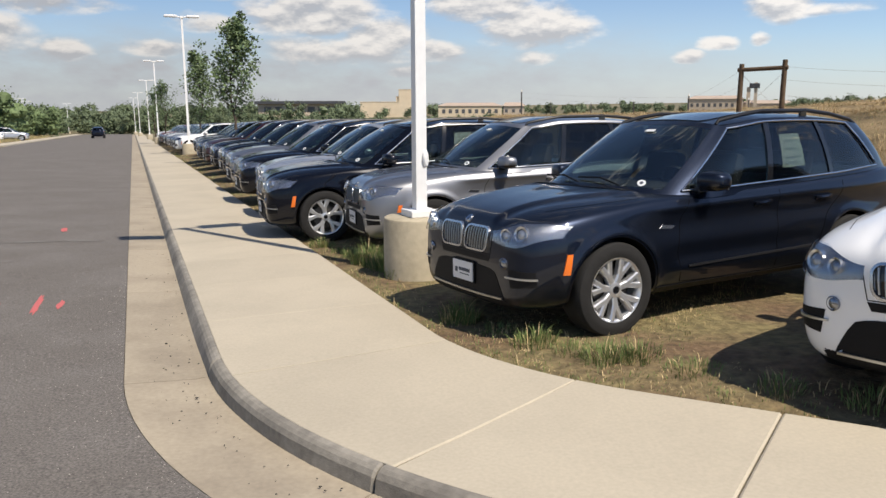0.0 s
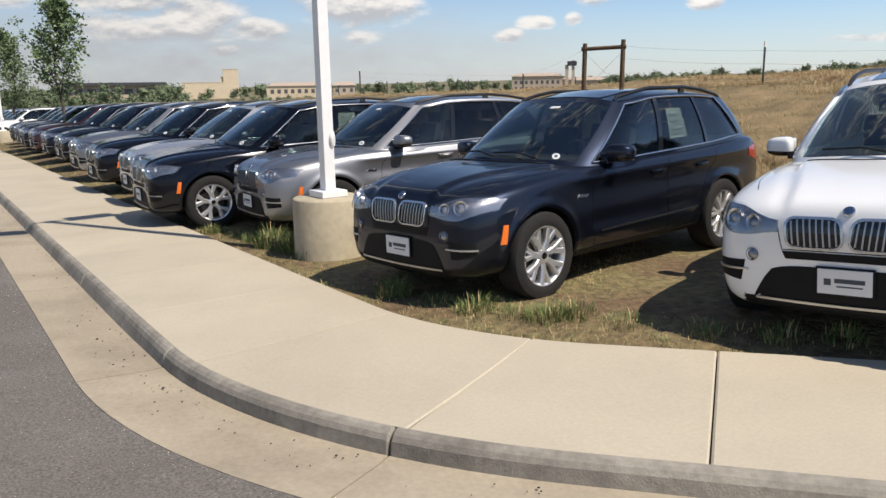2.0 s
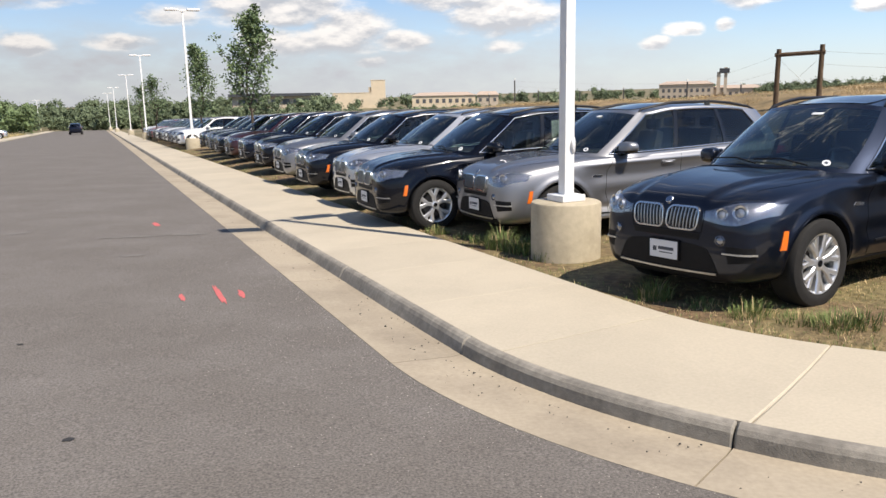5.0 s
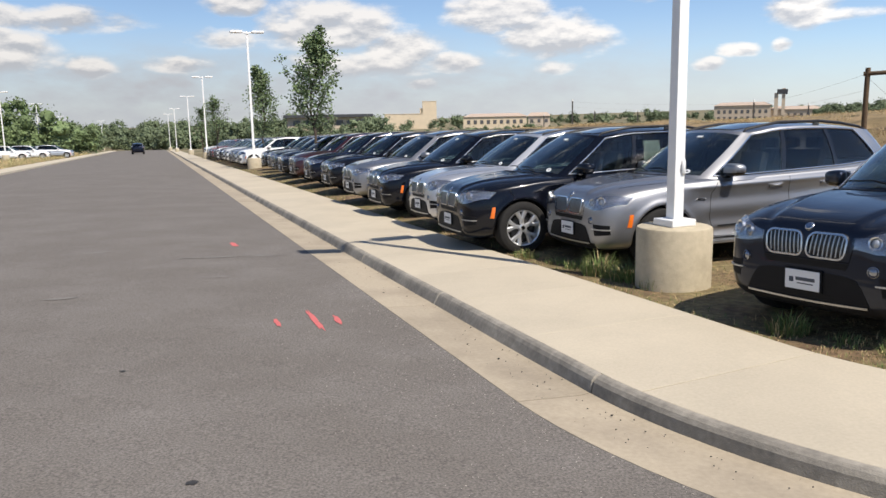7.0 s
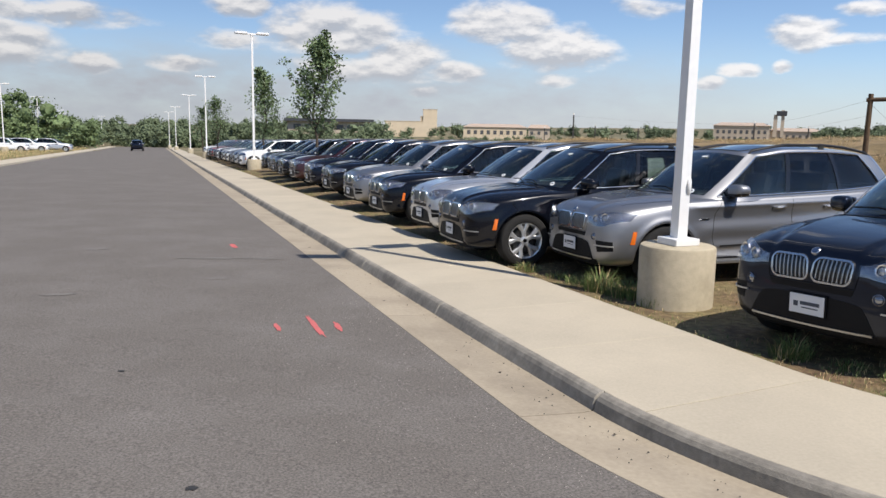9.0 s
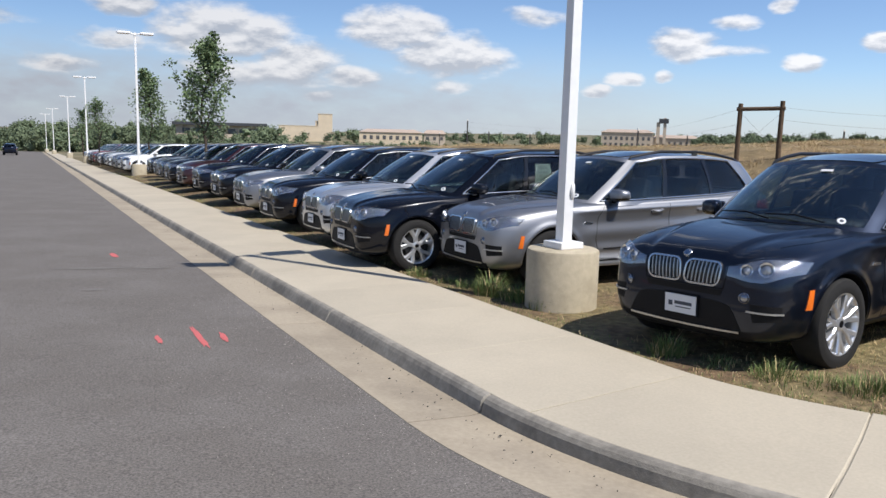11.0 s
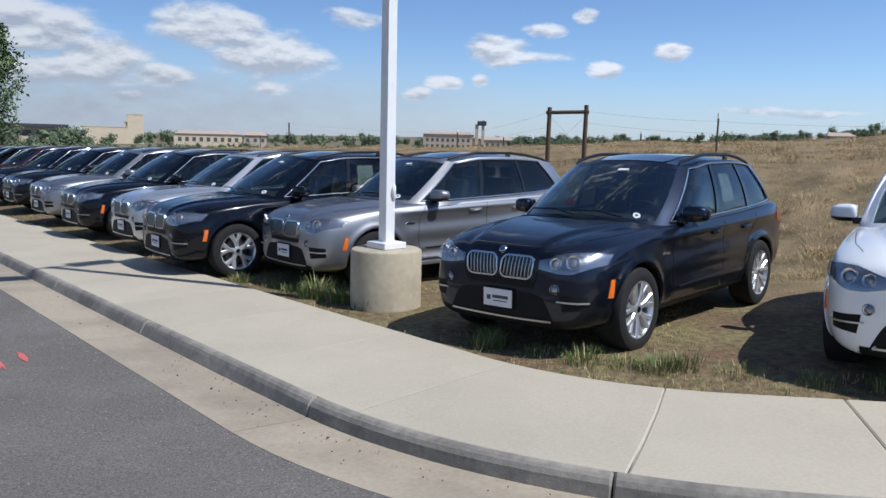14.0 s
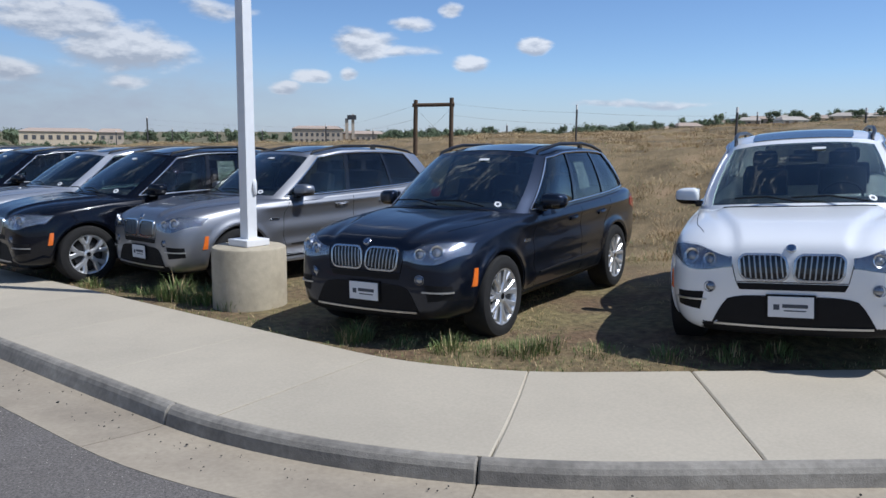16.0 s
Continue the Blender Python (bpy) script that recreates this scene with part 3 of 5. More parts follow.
# station: x from the front axle, floor, half width, shoulder half width, shoulder height, top height
SUV_ROWS = [
    (0.876, 0.36, 0.56, 0.48, 0.660, 0.715),
    (0.858, 0.29, 0.680, 0.585, 0.770, 0.842),
    (0.822, 0.255, 0.765, 0.665, 0.845, 0.918),
    (0.755, 0.240, 0.828, 0.725, 0.895, 0.968),
    (0.600, 0.230, 0.892, 0.785, 0.945, 1.012),
    (0.400, 0.23, 0.938, 0.832, 0.982, 1.050),
    (0.150, 0.23, 0.960, 0.862, 1.010, 1.078),
    (-0.150, 0.23, 0.960, 0.880, 1.034, 1.100),
    (-0.360, 0.23, 0.954, 0.887, 1.054, 1.116),
    (-0.640, 0.23, 0.947, 0.892, 1.068, 1.085),
    (-1.200, 0.23, 0.944, 0.897, 1.086, 1.096),
    (-1.900, 0.23, 0.945, 0.900, 1.104, 1.114),
    (-2.500, 0.23, 0.950, 0.900, 1.124, 1.134),
    (-2.930, 0.24, 0.960, 0.896, 1.142, 1.152),
    (-3.350, 0.26, 0.950, 0.872, 1.166, 1.176),
    (-3.650, 0.29, 0.915, 0.826, 1.180, 1.190),
    (-3.850, 0.33, 0.860, 0.755, 1.165, 1.178),
    (-3.945, 0.39, 0.780, 0.670, 1.080, 1.105),
    (-3.985, 0.46, 0.660, 0.550, 0.940, 0.970),
]
AXLES = (0.0, -2.933)
NOSE = 0.915        # short front overhang


def body_relief(p):
    """Pressed relief of the panels: arch flares, shoulder crease with a hollow under it, raised hood middle."""
    x, y, z = p
    s = abs(y)
    sg = 1 if y > 0 else -1
    out = 0.0
    if s > 0.62:
        side = smooth01((s - 0.70) / 0.12)
        for wx in AXLES:
            r = math.hypot(x - wx, z - 0.375)
            out += side * 0.015 * math.exp(-((r - 0.448) / 0.042) ** 2) * smooth01((z - 0.25) / 0.1)
        along = smooth01((-0.25 - x) / 0.35) * smooth01((x + 3.75) / 0.5)
        zc = 0.965 + 0.022 * (-x)
        d = z - zc
        out += side * along * (0.013 * math.exp(-(d / 0.030) ** 2) - 0.017 * math.exp(-((d + 0.15) / 0.09) ** 2))
        doors = smooth01((-0.55 - x) / 0.15) * smooth01((x + 2.45) / 0.15)
        out += side * doors * (0.016 * math.exp(-((z - 0.47) / 0.055) ** 2) - 0.010 * math.exp(-((z - 0.60) / 0.06) ** 2))
    y += sg * out
    if z > 0.80 and -0.55 < x < 0.86:
        fade = smooth01((z - 0.83) / 0.16) * smooth01((x + 0.55) / 0.12)
        edge = 0.37 + 0.27 * smooth01((0.80 - x) / 1.35)
        z += fade * (0.017 * (1 - smooth01((s - edge + 0.015) / 0.045)) - 0.008 * math.exp(-((s - edge - 0.07) / 0.05) ** 2))
    return Vector((x, y, z))


def suv_shell():
    """Lower body: hood, wings, doors, bumpers, as one rounded solid with wheel wells."""
    bm = bmesh.new()
    rings = []
    for x, zb, w, ws, zs, zt in SUV_ROWS:
        hz = zs - zb
        half = [(0.0, zb), (0.70 * w, zb), (0.93 * w, zb + 0.05), (0.982 * w, zb + 0.24 * hz), (1.0 * w, zb + 0.46 * hz),
                (0.996 * w, zb + 0.62 * hz), (0.985 * w, zb + 0.80 * hz), (0.5 * (0.985 * w + ws) + 0.012, zb + 0.945 * hz), (ws, zs), (0.86 * ws, zs + 0.62 * (zt - zs)),
                (0.62 * ws, zs + (1.10 if -0.6 < x < 0.75 else 0.985) * (zt - zs)), (0.30 * ws, zt - 0.004), (0.0, zt)]
        pts = half + [(-y, z) for y, z in half[-2:0:-1]]
        rings.append([bm.verts.new((x, y, z)) for y, z in pts])
    n = len(rings[0])
    for a, b in zip(rings, rings[1:]):
        for i in range(n):
            bm.faces.new((a[i], a[(i + 1) % n], b[(i + 1) % n], b[i]))
    bm.faces.new(rings[0][::-1])
    bm.faces.new(rings[-1])
    bmesh.ops.recalc_face_normals(bm, faces=bm.faces[:])
    me = bpy.data.meshes.new("shell")
    bm.to_mesh(me)
    bm.free()
    ob = new("shell", me)
    sub = ob.modifiers.new("s", 'SUBSURF')
    sub.levels = sub.render_levels = 3
    fine = evaluated(ob)
    for v in fine.vertices:
        if v.co.x > 0.15:
            v.co.x = 0.15 + (v.co.x - 0.15) * NOSE
    for v in fine.vertices:
        v.co = body_relief(v.co)
    ob = new("shell", fine)
    cutters = []
    for wx, r in ((0.0, 0.425), (-2.933, 0.425)):
        for sgn in (1, -1):
            cb = bmesh.new()
            bmesh.ops.create_cone(cb, cap_ends=True, segments=56, radius1=r, radius2=r, depth=0.5)
            cb.transform(Matrix.Translation((wx, sgn * 0.90, 0.375)) @ Matrix.Rotation(math.pi / 2, 4, 'X'))
            cm = bpy.data.meshes.new("c")
            cb.to_mesh(cm)
            cb.free()
            co = new("c", cm)
            cutters.append(co)
            bo = ob.modifiers.new("b", 'BOOLEAN')
            bo.operation, bo.object, bo.solver = 'DIFFERENCE', co, 'EXACT'
    out = evaluated(ob)
    for c in cutters:
        bpy.data.objects.remove(c)
    return out


class Skin:
    """Rays on the body, to lay lamps, grilles and seams on its surface."""

    def __init__(self, me):
        bm = bmesh.new()
        bm.from_mesh(me)
        self.tree = BVHTree.FromBMesh(bm)
        bm.free()

    def front(self, y, z):
        h = self.tree.ray_cast(Vector((3, y, z)), Vector((-1, 0, 0)))
        return h[0] if h[0] else Vector((0.6, y, z))

    def side(self, x, z, sgn=1):
        h = self.tree.ray_cast(Vector((x, 3 * sgn, z)), Vector((0, -sgn, 0)))
        return h[0] if h[0] else Vector((x, 0.9 * sgn, z))

    def normal(self, p):
        return self.tree.find_nearest(p)[1]

    def top(self, x, y):
        h = self.tree.ray_cast(Vector((x, y, 3)), Vector((0, 0, -1)))
        return h[0] if h[0] else Vector((x, y, 1.0))

    def patch(self, corners, nu, nv, how, out=0.006, deep=0.02, sgn=1, bulge=0.0, square=False):
        """A plate of some depth on the skin. corners: four (a, b) pairs in the plane seen by the ray; may be a function of (u, v)."""
        bm = bmesh.new()
        d = {'front': Vector((1, 0, 0)), 'side': Vector((0, sgn, 0)), 'top': Vector((0, 0, 1))}[how]
        outer, inner = [], []
        for j in range(nv + 1):
            v = j / nv
            for i in range(nu + 1):
                u = i / nu
                if callable(corners):
                    a, b = corners(u, v)
                else:
                    (ax, ay), (bx, by), (cx, cy), (dx, dy) = corners
                    a = (ax * (1 - u) + bx * u) * (1 - v) + (dx * (1 - u) + cx * u) * v
                    b = (ay * (1 - u) + by * u) * (1 - v) + (dy * (1 - u) + cy * u) * v
                p = self.front(a, b) if how == 'front' else self.side(a, b, sgn) if how == 'side' else self.top(a, b)
                puff = bulge * (4 * u * (1 - u)) * (4 * v * (1 - v))
                e = self.normal(p) if square else d
                outer.append(bm.verts.new(p + e * (out + puff)))
                inner.append(bm.verts.new(p - e * deep))
        k = nu + 1
        for j in range(nv):
            for i in range(nu):
                q = (j * k + i, j * k + i + 1, (j + 1) * k + i + 1, (j + 1) * k + i)
                bm.faces.new([outer[x] for x in q])
                bm.faces.new([inner[x] for x in q[::-1]])
        rim = [i for i in range(nu + 1)] + [(j * k + nu) for j in range(1, nv + 1)] + [nv * k + i for i in range(nu - 1, -1, -1)] + [j * k for j in range(nv - 1, 0, -1)]
        for a, b in zip(rim, rim[1:] + rim[:1]):
            bm.faces.new((outer[b], outer[a], inner[a], inner[b]))
        bmesh.ops.recalc_face_normals(bm, faces=bm.faces[:])
        return bm

    def band(self, line, width, how, out=0.004, deep=0.01, sgn=1, closed=False):
        """A narrow raised or inlaid strip along a line of (a, b) pairs."""
        d = {'front': Vector((1, 0, 0)), 'side': Vector((0, sgn, 0)), 'top': Vector((0, 0, 1))}[how]
        bm = bmesh.new()
        rows = []
        n = len(line)
        for i, (a, b) in enumerate(line):
            p0 = line[(i - 1) % n if closed else max(i - 1, 0)]
            p1 = line[(i + 1) % n if closed else min(i + 1, n - 1)]
            t = Vector((p1[0] - p0[0], p1[1] - p0[1]))
            t.normalize()
            nn = Vector((-t.y, t.x)) * width / 2
            row = []
            for sg in (-1, 1):
                a2, b2 = a + nn.x * sg, b + nn.y * sg
                p = self.front(a2, b2) if how == 'front' else self.side(a2, b2, sgn) if how == 'side' else self.top(a2, b2)
                row += [bm.verts.new(p + d * out), bm.verts.new(p - d * deep)]
            rows.append(row)
        pairs = list(zip(rows, rows[1:])) + ([(rows[-1], rows[0])] if closed else [])
        for r, q in pairs:
            bm.faces.new((r[0], r[2], q[2], q[0]))
            bm.faces.new((r[0], q[0], q[1], r[1]))
            bm.faces.new((r[2], r[3], q[3], q[2]))
        bmesh.ops.recalc_face_normals(bm, faces=bm.faces[:])
        return bm


def rounded(cx, cy, hw, hh, r, n=4, skew=0.0):
    """Outline of a rounded rectangle."""
    pts = []
    for sx, sy, a0 in ((1, 1, 0), (-1, 1, 90), (-1, -1, 180), (1, -1, 270)):
        for i in range(n + 1):
            a = radians(a0 + 90 * i / n)
            x, y = sx * (hw - r) + r * math.cos(a), sy * (hh - r) + r * math.sin(a)
            pts.append((cx + x + skew * y, cy + y))
    return pts


# glasshouse columns: belt point, roof point (left half), from the windscreen's middle to the tailgate's
HOUSE = [
    ((-0.35, 0.00, 1.112), (-1.28, 0.00, 1.682)),
    ((-0.39, 0.38, 1.106), (-1.30, 0.34, 1.675)),
    ((-0.61, 0.750, 1.085), (-1.40, 0.605, 1.642)),
    ((-0.67, 0.798, 1.080), (-1.45, 0.640, 1.628)),
    ((-0.75, 0.838, 1.082), (-1.51, 0.664, 1.632)),
    ((-1.79, 0.876, 1.106), (-1.91, 0.692, 1.686)),
    ((-1.86, 0.877, 1.108), (-1.97, 0.693, 1.688)),
    ((-2.68, 0.868, 1.138), (-2.62, 0.674, 1.686)),
    ((-2.74, 0.866, 1.140), (-2.68, 0.670, 1.684)),
    ((-3.48, 0.806, 1.186), (-3.16, 0.626, 1.648)),
    ((-3.78, 0.700, 1.180), (-3.52, 0.552, 1.608)),
    ((-3.85, 0.610, 1.175), (-3.60, 0.475, 1.604)),
    ((-3.93, 0.000, 1.180), (-3.70, 0.000, 1.628)),
]
GLASS_COLS = {0: "windscreen", 1: "windscreen", 4: "door_window", 6: "rear_door_window", 8: "quarter_window", 11: "rear_window"}


def house_curve(cf, k):
    """Point on the belt (k = 0) or the roof's edge (k = 1) at a fractional column, on a smooth curve."""
    n = len(HOUSE)

    def at(i):
        if i < 0:
            q = Vector(HOUSE[-i][k])
            return Vector((q.x, -q.y, q.z))
        if i >= n:
            q = Vector(HOUSE[2 * n - 2 - i][k])
            return Vector((q.x, -q.y, q.z))
        return Vector(HOUSE[i][k])

    c = min(int(cf), n - 2)
    t = cf - c
    p0, p1, p2, p3 = at(c - 1), at(c), at(c + 1), at(c + 2)
    d0, d1, d2 = (p1 - p0).length, (p2 - p1).length, (p3 - p2).length
    m1 = ((p1 - p0) / d0 * d1 + (p2 - p1) / d1 * d0) / (d0 + d1) * d1
    m2 = ((p2 - p1) / d1 * d2 + (p3 - p2) / d2 * d1) / (d1 + d2) * d1
    return (2 * t**3 - 3 * t**2 + 1) * p1 + (t**3 - 2 * t**2 + t) * m1 + (3 * t**2 - 2 * t**3) * p2 + (t**3 - t**2) * m2


def house_point(c, v, sgn):
    """Point on the glasshouse at column c (may be fractional) and height fraction v, bowed outward."""
    p = house_curve(c, 0).lerp(house_curve(c, 1), v)
    bow = 0.032 * 4 * v * (1 - v) if v > 0 else 0.0
    fr, bk = 1 - smooth01(c - 1), smooth01(c - 10)
    p.x += bow * (0.7 * fr - bk)
    p.z += bow * 0.9 * fr
    p.y += bow * (1 - fr) * (1 - bk)
    p.y *= sgn
    return p


ROOF_FRONT, ROOF_BACK = 3.0, 10.0


def roof_end(y, lo, hi):
    """Point of the roof's front or rear edge at the lateral place y."""
    a, b = lo, hi
    grows = house_curve(b, 1).y > house_curve(a, 1).y
    for _ in range(30):
        m = (a + b) / 2
        if (house_curve(m, 1).y < abs(y)) == grows:
            a = m
        else:
            b = m
    p = house_curve((a + b) / 2, 1)
    return Vector((p.x, y, p.z))


def roof_point(t, f):
    """Roof skin: t from front to rear, f from side to side."""
    def plain(q):
        e = house_curve(ROOF_FRONT + (ROOF_BACK - ROOF_FRONT) * q, 1)
        g = 1 - f * f
        return Vector((e.x + g * (0.17 - 0.33 * q), e.y * f, e.z + g * (0.060 - 0.030 * q) + 0.014 * (1 - f**8) * math.sin(math.pi * q)))
    p = plain(t)
    if t < 0.3:
        p += (roof_end(plain(0).y, 0.0, ROOF_FRONT) - plain(0)) * (1 - t / 0.3) ** 2
    if t > 0.7:
        p += (roof_end(plain(1).y, ROOF_BACK, 12.0) - plain(1)) * (1 - (1 - t) / 0.3) ** 2
    return p


def sheet(points, nu, nv, bm=None):
    """Grid of quads from rows of points."""
    bm = bm or bmesh.new()
    vs = [bm.verts.new(p) for p in points]
    for j in range(nv):
        for i in range(nu):
            k = nu + 1
            bm.faces.new((vs[j * k + i], vs[j * k + i + 1], vs[(j + 1) * k + i + 1], vs[(j + 1) * k + i]))
    return bm


def thick(bm, t):
    bmesh.ops.remove_doubles(bm, verts=bm.verts[:], dist=1e-5)
    bmesh.ops.recalc_face_normals(bm, faces=bm.faces[:])
    bmesh.ops.solidify(bm, geom=bm.faces[:], thickness=t)
    return bm


def thick_in(bm, t):
    """Like thick(), but always inwards, so that the outer face stays where it is."""
    bmesh.ops.remove_doubles(bm, verts=bm.verts[:], dist=1e-4)
    bmesh.ops.recalc_face_normals(bm, faces=bm.faces[:])
    wide = max(abs(v.co.y) for v in bm.verts)
    trial = bm.copy()
    bmesh.ops.solidify(trial, geom=trial.faces[:], thickness=t)
    grew = max(abs(v.co.y) for v in trial.verts) > wide + 1e-4
    trial.free()
    bmesh.ops.solidify(bm, geom=bm.faces[:], thickness=-t if grew else t)
    return bm


V0, V1 = 0.055, 0.93      # glass begins and ends here between belt and roof


def make_suv(style=0):
    """A mid-size five-door SUV seen in the row, with all its parts; the origin is on the ground under the front axle."""
    car = new("suv")
    shell = suv_shell()
    skin = Skin(shell)
    shell.materials.clear()
    shell.materials.append(PAINT["grey"])
    shell.materials.append(M["black_plastic"])
    for f in shell.polygons:
        c = f.center
        low = 0.30 if c.x < 0.35 else 0.262
        well = any(math.hypot(c.x - wx, c.z - 0.375) < 0.4255 for wx in AXLES) and abs(c.y) > 0.6
        if well or c.z < low or (c.x > 0.45 and c.z < 0.345 and abs(c.y) < 0.64):
            f.material_index = 1
    shell.shade_smooth()
    shell.set_sharp_from_angle(angle=radians(45))
    body = new("body", shell)
    body.parent = car
    body["paint"] = 1

    # pillars and cant rails
    bm = bmesh.new()
    for sgn in (1, -1):
        for c in range(len(HOUSE) - 1):
            rows = [-0.09] + [V0 + (V1 - V0) * j / 6 for j in range(7)] + [1.0]
            for j in range(8):
                if c in GLASS_COLS and 0 < j < 7:
                    continue
                sheet([house_point(c + i / 4, rows[j + q], sgn) for q in range(2) for i in range(5)], 4, 1, bm)
    pil = part("glasshouse_frame", thick_in(bm, 0.018), PAINT["grey"], car, smooth=True)
    pil["paint"] = 1
    # roof
    bm = sheet([roof_point(j / 20, -1 + i / 8) for j in range(21) for i in range(17)], 16, 20)
    roof = part("roof", thick_in(bm, 0.02), PAINT["grey"], car, smooth=True)
    roof["paint"] = 1
    # sunroof glass
    bm = sheet([roof_point(0.10 + 0.46 * j / 6, -0.66 + 1.32 * i / 8) + Vector((0, 0, 0.007)) for j in range(7) for i in range(9)], 8, 6)
    part("sunroof", thick_in(bm, 0.004), M["gloss_black"], car, "dark glass panoramic sunroof", True)
    # glass
    for first, last, nm, mat in ((0, 2, "windscreen", "screen"), (11, 12, "rear_window", "glass_dark")):
        cols = [first + k / 4 for k in range(4 * (last - first) + 1)]
        ring = [(c, -1) for c in cols[::-1]] + [(c, 1) for c in cols[1:]] if first == 0 else [(c, -1) for c in cols] + [(c, 1) for c in cols[::-1][1:]]
        pts = []
        for j in range(7):
            v = V0 + (V1 - V0) * j / 6
            pts += [house_point(c, v, s) for c, s in ring]
        pane = part(nm, thick(sheet(pts, len(ring) - 1, 6), 0.005), M[mat], car, smooth=True)
        pane.visible_shadow = False
    for sgn in (1, -1):
        for c, nm, mat in ((4, "door_window", "glass"), (6, "rear_door_window", "glass_dark"), (8, "quarter_window", "glass_dark")):
            pts = []
            for j in range(7):
                v = V0 + (V1 - V0) * j / 6
                pts += [house_point(c + i / 8, v, sgn) - Vector((0, 0.007 * sgn, 0)) for i in range(9)]
            pane = part(nm, thick(sheet(pts, 8, 6), 0.005), M[mat], car, smooth=True)
            pane.visible_shadow = False
        # bright window surround
        low, high = 0.040, 0.945
        ups = [low + (high - low) * j / 8 for j in range(1, 8)]
        loop = [house_point(4 + k / 4, low, sgn) for k in range(21)] + [house_point(9, v, sgn) for v in ups] + [house_point(9 - k / 4, high, sgn) for k in range(21)] + [house_point(4, v, sgn) for v in ups[::-1]]
        loop = [p + Vector((0, 0.011 * sgn, 0.002)) for p in loop]
        part("window_trim", bm_tube(loop + loop[:1], 0.0095, 8), M["chrome"], car, "bright chrome window surround")
        # dark door pillar cover
        for c in (5, 7):
            pts = [house_point(c + i, V0 + (V1 - V0) * j / 6, sgn) + Vector((0, 0.004 * sgn, 0)) for j in range(7) for i in range(2)]
            part("pillar_cover", thick_in(sheet(pts, 1, 6), 0.004), M["gloss_black"], car, smooth=True)
        # roof rail on feet
        knots = [(0.02, 0.95, 0.0), (0.10, 0.925, 0.030), (0.22, 0.92, 0.044), (0.42, 0.92, 0.050), (0.62, 0.92, 0.050), (0.80, 0.925, 0.044), (0.92, 0.93, 0.026), (0.97, 0.94, -0.004)]
        rail = [roof_point(t, f * sgn) + Vector((0, 0, h)) for t, f, h in knots]
        rr = part("roof_rail", bm_tube(rail, [0.014, 0.019, 0.019, 0.019, 0.019, 0.019, 0.018, 0.014], 8), M["rail"], car, "black roof rail", True)
        ft = roof_point(0.56, 0.92 * sgn)
        part("rail_foot", bm_box(ft.x, ft.y, ft.z + 0.03, 0.09, 0.026, 0.075, 0.008), M["gloss_black"], rr)
        # door mirror
        mir = bmesh.new()
        bmesh.ops.create_uvsphere(mir, u_segments=20, v_segments=12, radius=1)
        for v in mir.verts:
            x, y, z = v.co
            q = 0.62
            f = lambda t: math.copysign(abs(t) ** q, t)
            v.co = Vector((-0.965 + 0.085 * f(x) - 0.035 * y * sgn, sgn * 1.020 + 0.118 * f(y), 1.182 + 0.080 * f(z) * (1 - 0.14 * sgn * y)))
        mo = part("door_mirror", mir, PAINT["grey"], car, smooth=True)
        mo["paint"] = 1
        mo.data.materials.append(M["gloss_black"])
        for f in mo.data.polygons:
            f.material_index = int(f.center.z < 1.150)
        part("mirror_foot", bm_box(-0.935, sgn * 0.880, 1.110, 0.09, 0.12, 0.06, 0.015), M["gloss_black"], mo)
        part("mirror_glass", bm_box(-1.038, sgn * 1.01, 1.180, 0.008, 0.20, 0.135, 0.003), M["chrome"], mo)
        # doors: seams, handles, crease and sill
        seams = [[(-0.72, 0.36), (-0.66, 0.62), (-0.70, 0.90), (-0.82, 1.060)],
                 [(-1.90, 0.34), (-1.88, 0.62), (-1.89, 0.90), (-1.90, 1.090)],
                 [(-2.50, 0.36), (-2.46, 0.56), (-2.56, 0.80), (-2.76, 0.97), (-2.80, 1.125)],
                 [(-0.72, 0.36), (-1.3, 0.335), (-1.90, 0.34), (-2.50, 0.36)]]
        for line in seams:
            fine = []
            for p, q in zip(line, line[1:]):
                fine += [(p[0] + (q[0] - p[0]) * k / 6, p[1] + (q[1] - p[1]) * k / 6) for k in range(6)]
            part("door_seam", skin.band(fine + [line[-1]], 0.0055, 'side', 0.0012, 0.01, sgn), M["shut_line"], car)
        for hx in (-1.68, -2.50):
            hb = skin.patch([(hx - 0.11, 0.945), (hx + 0.11, 0.935), (hx + 0.11, 0.967), (hx - 0.11, 0.977)], 6, 2, 'side', 0.022, 0.0, sgn, 0.012)
            h = part("door_handle", hb, PAINT["grey"], car, smooth=True)
            h["paint"] = 1
        part("side_moulding", skin.patch([(-2.42, 0.512), (-0.78, 0.482), (-0.78, 0.500), (-2.42, 0.530)], 16, 1, 'side', 0.010, 0.01, sgn), M["rail"], car, "slim satin black door moulding")
        part("sill", skin.patch([(-2.48, 0.235), (-0.46, 0.235), (-0.46, 0.335), (-2.48, 0.335)], 16, 2, 'side', 0.012, 0.02, sgn, 0.01), M["black_plastic"], car, "black plastic sill")
        part("wing_badge", skin.patch([(-0.60, 0.815), (-0.46, 0.825), (-0.50, 0.850), (-0.63, 0.838)], 3, 1, 'side', 0.006, 0.01, sgn), M["chrome"], car)
        # wheel arch lips
        for wx in (0.0, -2.933):
            arc = [(wx + 0.432 * math.cos(radians(a)), 0.375 + 0.432 * math.sin(radians(a))) for a in range(-12, 193, 6)]
            ob = part("arch_lip", skin.band(arc, 0.022, 'side', 0.006, 0.02, sgn), PAINT["grey"], car, smooth=True)
            ob["paint"] = 1
